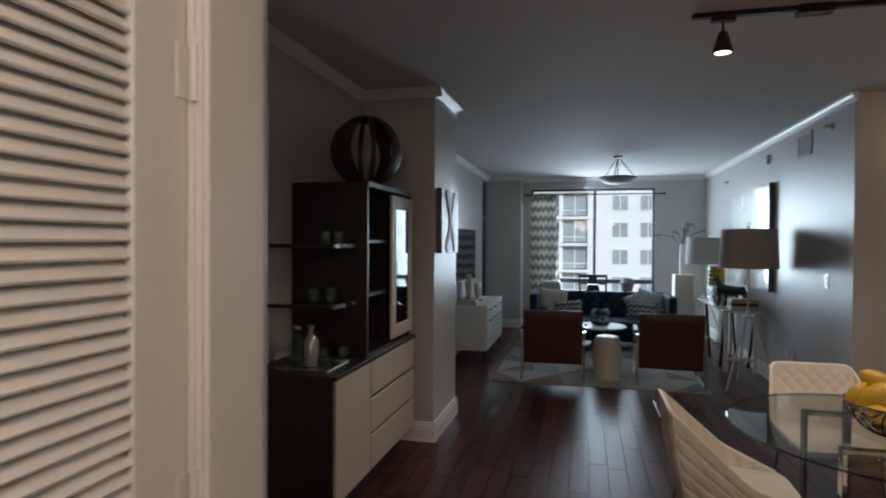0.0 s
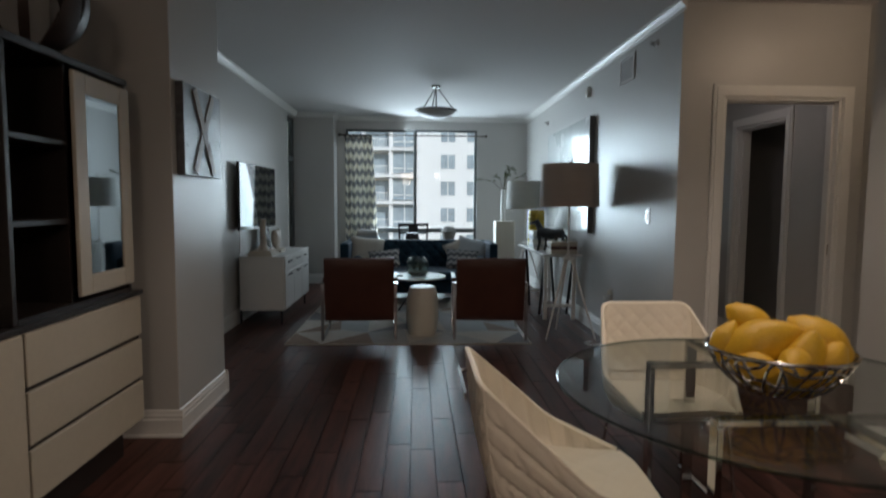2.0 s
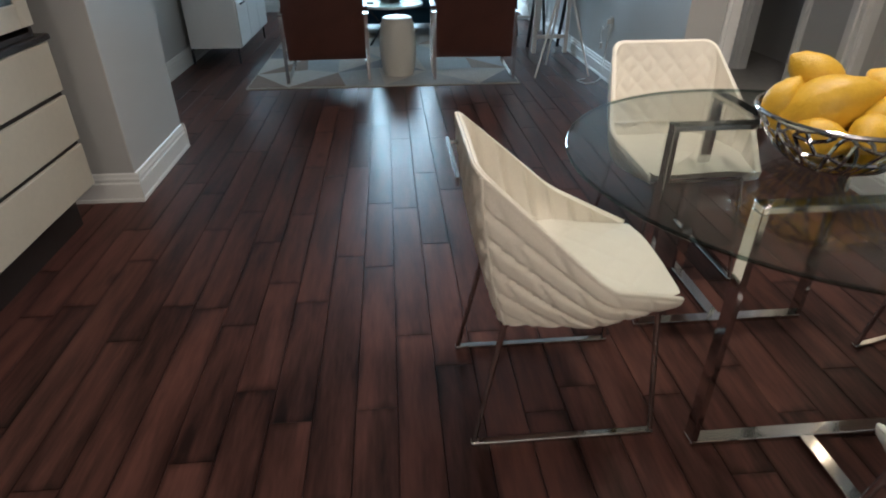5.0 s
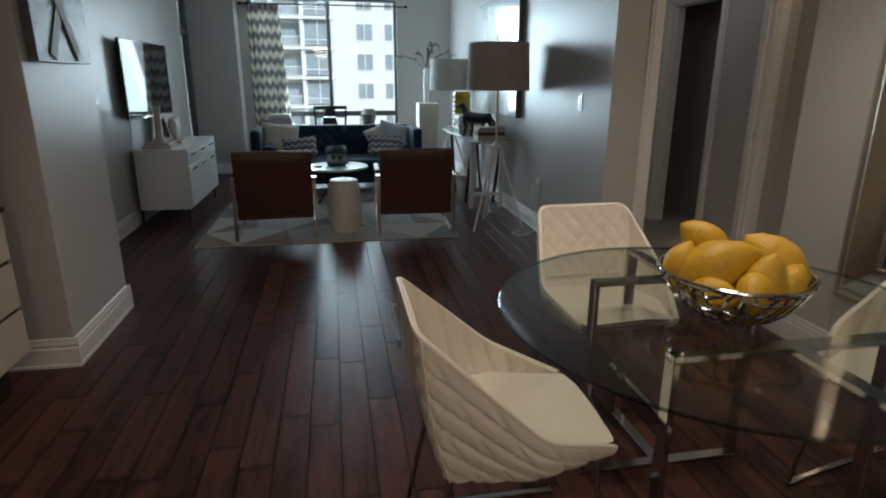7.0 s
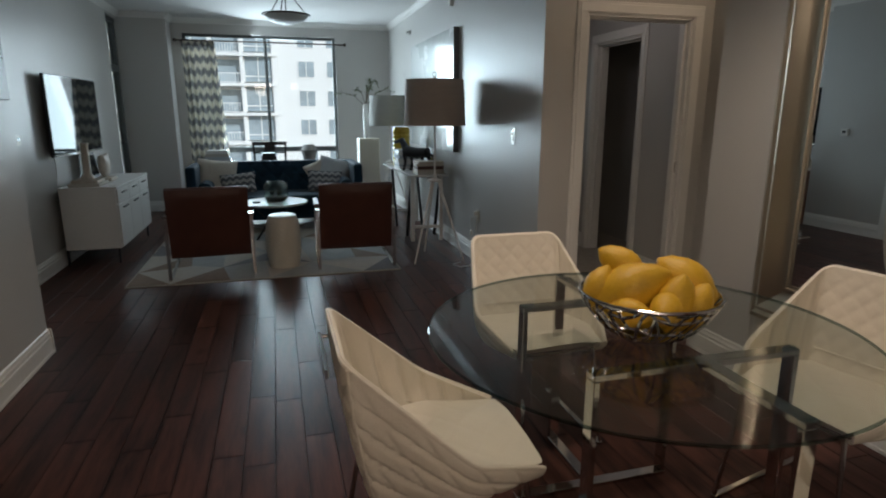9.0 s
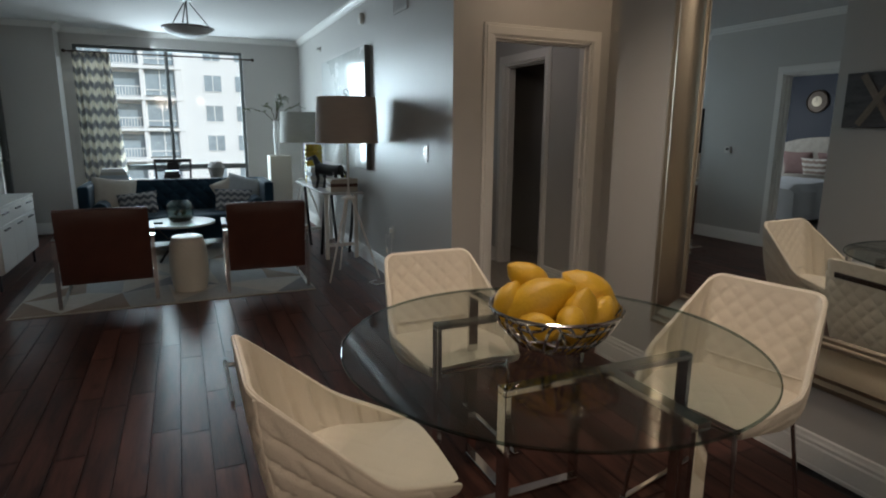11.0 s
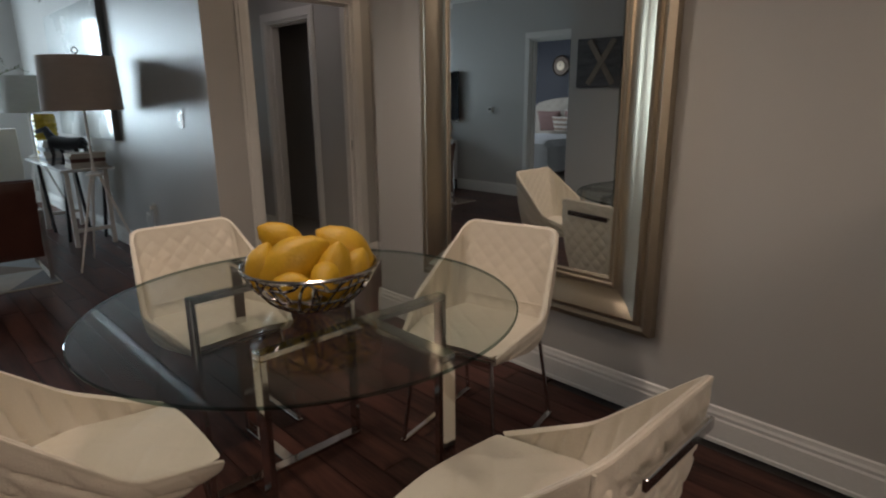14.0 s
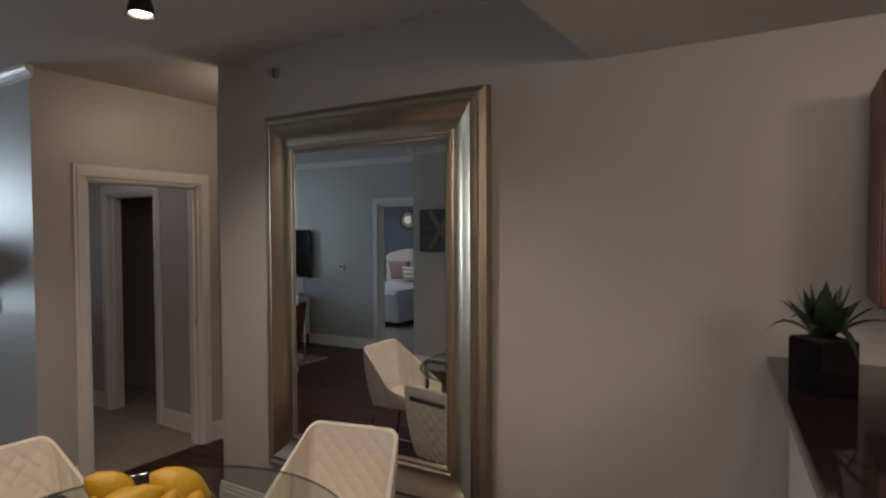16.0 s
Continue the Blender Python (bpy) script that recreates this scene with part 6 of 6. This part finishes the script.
for i in range(n + 1):
    r = []
    for j in range(mz + 1):
        y = -0.82 + 1.64 * i / n
        top = 1.16 + 0.16 * math.cos(math.pi * y / 1.64) ** 0.6 if abs(y) < 0.82 else 1.16
        z = 0.30 + (top - 0.30) * j / mz
        p, q = y / 0.2, z / 0.2
        d = min((p + q) % 1, 1 - (p + q) % 1, (p - q) % 1, 1 - (p - q) % 1)
        r.append(bm.verts.new((0.075 - 0.02 * math.exp(-(d / 0.14) ** 2), y, z)))
    g.append(r)
for i in range(n):
    for j in range(mz):
        bm.faces.new((g[i][j], g[i + 1][j], g[i + 1][j + 1], g[i][j + 1]))
ex = bmesh.ops.extrude_face_region(bm, geom=bm.faces[:])
for v in ex["geom"]:
    if isinstance(v, bmesh.types.BMVert):
        v.co.x = 0.01
part("headboard", bm, BEIGEFAB, be, "cream tufted headboard", True)
MAUVE = mat("mauve_fabric", (0.24, 0.15, 0.14), 0.9, var=0.12, scale=10, fine=240, bump=0.08)
STRIPE = zigzag_material("striped_weave", (0.62, 0.58, 0.52), (0.28, 0.2, 0.16), 0.09, 0.012, 0.05)
for x, y, w_, h_, m, l in ((0.30, 10.42, 0.55, 0.42, MAUVE, "mauve bed pillow against the headboard"), (0.30, 11.05, 0.55, 0.42, MAUVE, "mauve bed pillow against the headboard"), (0.48, 10.62, 0.48, 0.32, STRIPE, "striped lumbar pillow on the bed")):
    single("bed_pillow", pillow_bm(w_, h_, 0.15), m, l, "pillow", pose(BW + x, y, 0.655 + h_ / 2, 0, 0, 90) @ pose(0, 0, 0, 18, 0, 0), True, "pillows on the bed")
ck = thing("wall_clock", "dark round wall clock with a small gold dial", "clock", pose(BW + 0.002, 11.03, 1.93, 0, 90, 0))
part("rim", lathe(bmesh.new(), [(0.0, 0.0), (0.19, 0.0), (0.20, 0.02), (0.18, 0.03), (0.17, 0.02)], 40, cap=False), BRONZE, ck, "dark bronze outer disc", True)
part("backing", lathe(bmesh.new(), [(0.0, 0.001), (0.168, 0.001), (0.168, 0.020), (0.0, 0.021)], 40, cap=False), BRONZE, ck)
part("dial", lathe(bmesh.new(), [(0.0, 0.0215), (0.088, 0.0215), (0.088, 0.030), (0.060, 0.032), (0.0, 0.032)], 36, cap=False), CHAMPDARK, ck, "small gold dial", True)
part("pointer", boxes((-0.06, 0.0, -0.004, 0.004, 0.033, 0.036)), BLACKMETAL, ck)
part("pointer", boxes((-0.004, 0.004, 0.0, 0.045, 0.0365, 0.039)), BLACKMETAL, ck)

# ---- outside: ground and the white building across the street ----
structure("ground", boxes((-600, 600, 16, 1500, -22.2, -22)), GROUND, "grey street far below", "ground")
FY = 70.0
bl = thing("apartment_building", "white stucco apartment tower with window grid and balconies", "building", pose(0, FY, 0))
FH = 2.98
Z0 = -1.68
part("wall", boxes((2.0, 40.0, 0.0, 14.0, -22, 26)), STUCCO, bl, "white stucco wall")
part("wing_wall", boxes((-40.0, 2.0, 1.0, 14.0, -22, 26)), STUCCO, bl, "white recessed wall")
for k in range(-4, 8):
    z = Z0 + k * FH
    near = -1 <= k <= 4
    for i, x in enumerate((4.05, 7.0, 10.4, 13.4, 17.0, 20.0) if near else (4.05, 7.0, 10.4)):
        w_ = part("window", boxes((x, x + 1.6, -0.03, 0.02, z + 0.85, z + 2.4)), FARGLASS, bl, "dark two-pane window")
        part("frame", boxes((x - 0.06, x, -0.07, 0.0, z + 0.79, z + 2.46), (x + 1.6, x + 1.66, -0.07, 0.0, z + 0.79, z + 2.46), (x, x + 1.6, -0.07, 0.0, z + 0.79, z + 0.85), (x, x + 1.6, -0.07, 0.0, z + 2.4, z + 2.46), (x + 0.76, x + 0.84, -0.07, -0.031, z + 0.85, z + 2.4)), STUCCO, w_)
    part("slab", boxes((-16.0, 1.99, -0.25, 0.99, z - 0.16, z + 0.16)), STUCCO, bl, "white floor slab")
    part("pier", boxes((1.38, 1.99, -0.15, 0.99, z + 0.161, z + FH - 0.161)), STUCCO, bl)
    for x in (-1.6, -4.6, -8.0, -11.0):
        part("pier", boxes((x - 0.17, x + 0.17, -0.15, 0.99, z + 0.161, z + FH - 0.161)), STUCCO, bl)
    for x0, x1 in ((-1.38, 1.34), (-7.8, -4.8), (-13, -11.2)):
        w_ = part("window", boxes((x0, x1, 0.30, 0.36, z + 0.30, z + FH - 0.2)), FARGLASS, bl, "wide glazed bay")
        part("frame", boxes(*[(x0 + (x1 - x0) * f - 0.05, x0 + (x1 - x0) * f + 0.05, 0.22, 0.29, z + 0.30, z + FH - 0.2) for f in (0.0, 0.5, 1.0)], (x0, x1, 0.22, 0.29, z + 0.8, z + 0.9)), STUCCO, w_)
    for x0, x1 in ((-4.4, -1.8), (-10.8, -8.2)):
        part("window", boxes((x0, x1, 0.92, 0.98, z + 0.2, z + 2.5)), FARGLASS, bl, "balcony door glass")
        rl = part("railing", boxes((x0, x1, -0.23, -0.17, z + 1.08, z + 1.16), (x0, x1, -0.23, -0.17, z + 0.22, z + 0.28)), STUCCO, bl, "white balcony railing")
        part("balusters", boxes(*[(x0 + i * 0.26, x0 + i * 0.26 + 0.05, -0.22, -0.18, z + 0.28, z + 1.08) for i in range(1, int((x1 - x0) / 0.26))]), STUCCO, rl)
part("roof", boxes((-40.0, 40.2, -0.3, 14.2, 26, 26.6)), STUCCO, bl)

# ---- floor planks, laid along the room ----
def floor_material():
    m, nt, b = nodes_of("hand_scraped_mahogany")
    L = nt.links.new
    oi = nt.nodes.new("ShaderNodeObjectInfo")
    ge = nt.nodes.new("ShaderNodeNewGeometry")
    tc = nt.nodes.new("ShaderNodeTexCoord")
    mp = nt.nodes.new("ShaderNodeMapping")
    mp.inputs["Scale"].default_value = (14, 1.6, 14)
    off = nt.nodes.new("ShaderNodeVectorMath")
    off.operation = "SCALE"
    off.inputs[0].default_value = (7, 13, 5)
    rnd = nt.nodes.new("ShaderNodeMath")
    rnd.operation = "ADD"
    L(oi.outputs["Random"], rnd.inputs[0])
    L(ge.outputs["Random Per Island"], rnd.inputs[1])
    L(rnd.outputs[0], off.inputs["Scale"])
    L(off.outputs[0], mp.inputs["Location"])
    L(tc.outputs["Object"], mp.inputs[0])
    n1 = nt.nodes.new("ShaderNodeTexNoise")
    n1.inputs["Scale"].default_value, n1.inputs["Detail"].default_value, n1.inputs["Distortion"].default_value = 1.3, 5, 0.25
    L(mp.outputs[0], n1.inputs[0])
    n2 = nt.nodes.new("ShaderNodeTexNoise")
    n2.inputs["Scale"].default_value, n2.inputs["Detail"].default_value = 7, 6
    L(mp.outputs[0], n2.inputs[0])
    ramp = nt.nodes.new("ShaderNodeValToRGB")
    ramp.color_ramp.elements[0].color, ramp.color_ramp.elements[0].position = (0.018, 0.0088, 0.0075, 1), 0.25
    ramp.color_ramp.elements[1].color, ramp.color_ramp.elements[1].position = (0.145, 0.060, 0.046, 1), 0.95
    av = nt.nodes.new("ShaderNodeMath")
    av.operation = "MULTIPLY_ADD"
    av.inputs[1].default_value = 0.34
    L(n2.outputs[0], av.inputs[0])
    fr = nt.nodes.new("ShaderNodeMath")
    fr.operation = "FRACT"
    L(rnd.outputs[0], fr.inputs[0])
    pl = nt.nodes.new("ShaderNodeMath")
    pl.operation = "MULTIPLY_ADD"
    pl.inputs[1].default_value = 0.26
    L(fr.outputs[0], pl.inputs[0])
    sc = nt.nodes.new("ShaderNodeMath")
    sc.operation = "MULTIPLY_ADD"
    sc.inputs[1].default_value, sc.inputs[2].default_value = 0.85, -0.20
    L(n1.outputs[0], sc.inputs[0])
    L(sc.outputs[0], pl.inputs[2])
    L(pl.outputs[0], av.inputs[2])
    L(av.outputs[0], ramp.inputs[0])
    # darker stain along the scraped edges, and a few knots
    uvn = nt.nodes.new("ShaderNodeUVMap")
    sep = nt.nodes.new("ShaderNodeSeparateXYZ")
    L(uvn.outputs[0], sep.inputs[0])
    wob = nt.nodes.new("ShaderNodeMath")
    wob.operation = "MULTIPLY_ADD"
    wob.inputs[1].default_value = 1.3
    L(n1.outputs[0], wob.inputs[0])
    L(sep.outputs[0], wob.inputs[2])
    edge = nt.nodes.new("ShaderNodeMapRange")
    edge.interpolation_type = "SMOOTHSTEP"
    edge.inputs["From Min"].default_value, edge.inputs["From Max"].default_value = 0.45, 1.25
    edge.inputs["To Min"].default_value, edge.inputs["To Max"].default_value = 0.48, 1.0
    L(wob.outputs[0], edge.inputs[0])
    mk = nt.nodes.new("ShaderNodeMapping")
    mk.inputs["Scale"].default_value = (3.4, 1.5, 3.4)
    L(off.outputs[0], mk.inputs["Location"])
    L(tc.outputs["Object"], mk.inputs[0])
    vo = nt.nodes.new("ShaderNodeTexVoronoi")
    vo.inputs["Scale"].default_value = 1.0
    L(mk.outputs[0], vo.inputs[0])
    knot = nt.nodes.new("ShaderNodeMapRange")
    knot.inputs["From Min"].default_value, knot.inputs["From Max"].default_value = 0.03, 0.10
    knot.inputs["To Min"].default_value, knot.inputs["To Max"].default_value = 0.5, 1.0
    L(vo.outputs["Distance"], knot.inputs[0])
    mul = nt.nodes.new("ShaderNodeMath")
    mul.operation = "MULTIPLY"
    L(edge.outputs[0], mul.inputs[0])
    L(knot.outputs[0], mul.inputs[1])
    col = nt.nodes.new("ShaderNodeVectorMath")
    col.operation = "SCALE"
    L(ramp.outputs[0], col.inputs[0])
    L(mul.outputs[0], col.inputs["Scale"])
    L(col.outputs[0], b.inputs["Base Color"])
    rr = nt.nodes.new("ShaderNodeMapRange")
    rr.inputs["To Min"].default_value, rr.inputs["To Max"].default_value = 0.27, 0.40
    L(n1.outputs[0], rr.inputs[0])
    L(rr.outputs[0], b.inputs["Roughness"])
    b.inputs["Specular IOR Level"].default_value = 0.115
    bp = nt.nodes.new("ShaderNodeBump")
    bp.inputs["Strength"].default_value, bp.inputs["Distance"].default_value = 0.08, 0.004
    L(n1.outputs[0], bp.inputs["Height"])
    L(bp.outputs[0], b.inputs["Normal"])
    return m


PLANK = floor_material()
floor = thing("floor", "dark reddish-brown hand-scraped wood plank floor", "floor", kind="structure")
rng = random.Random(11)
PW = 0.125


def plank_box(bm, x, y0, y1):
    """One board with eased edges."""
    a, b, g, e = x + 0.0005, x + PW - 0.0005, 0.0005, 0.0012
    y0, y1 = y0 + g, y1 - g
    lo = [bm.verts.new(p) for p in ((a, y0, -0.012), (b, y0, -0.012), (b, y1, -0.012), (a, y1, -0.012))]
    md = [bm.verts.new(p) for p in ((a, y0, -0.0016), (b, y0, -0.0016), (b, y1, -0.0016), (a, y1, -0.0016))]
    hi = [bm.verts.new(p) for p in ((a + e, y0 + e, 0), (b - e, y0 + e, 0), (b - e, y1 - e, 0), (a + e, y1 - e, 0))]
    cx, cy = 0.030, 0.05
    mid = [bm.verts.new(p) for p in ((a + cx, y0 + cy, 0.0002), (b - cx, y0 + cy, 0.0002), (b - cx, y1 - cy, 0.0002), (a + cx, y1 - cy, 0.0002))]
    uv = bm.loops.layers.uv.verify()
    inner = set(mid)
    faces = [bm.faces.new(mid)]
    for u, v in ((lo, md), (md, hi), (hi, mid)):
        for i in range(4):
            faces.append(bm.faces.new((u[i], u[(i + 1) % 4], v[(i + 1) % 4], v[i])))
    for f in faces:
        for lp in f.loops:
            lp[uv].uv = (1.0 if lp.vert in inner else 0.0, 0.0)


LENGTHS = (0.6, 0.8, 1.0, 1.2)
shared = {}
for l in LENGTHS:
    bm = bmesh.new()
    plank_box(bm, 0, 0, l)
    shared[l] = mesh_of("plank", bm, PLANK)
rest = bmesh.new()
count = 0
for i in range(int((4.6 - XL) / PW) + 1):
    x = XL + i * PW
    y = 0.8 - rng.uniform(0, 1.0)
    while y < YW + 0.1:
        l = rng.choice(LENGTHS)
        y1 = y + l
        inside = x + PW <= 3.74 or 6.85 < y1
        if y > 4.35 and y1 < 8.9 and x < 2.9 and count < 300:
            ob = new("plank", shared[l])
            ob.parent = floor
            ob.location = (x, y, 0)
            count += 1
        elif inside and not (y1 > YD and x > XR + 0.05):
            if y1 > 1.0:
                plank_box(rest, x, max(y, 0.82), min(y1, YW + 0.14))
        elif inside and y < YD and x > XR + 0.05:
            plank_box(rest, x, y, YD + 0.02)
        y = y1
tagged(part("planks", rest, PLANK, floor), kind="stuff")
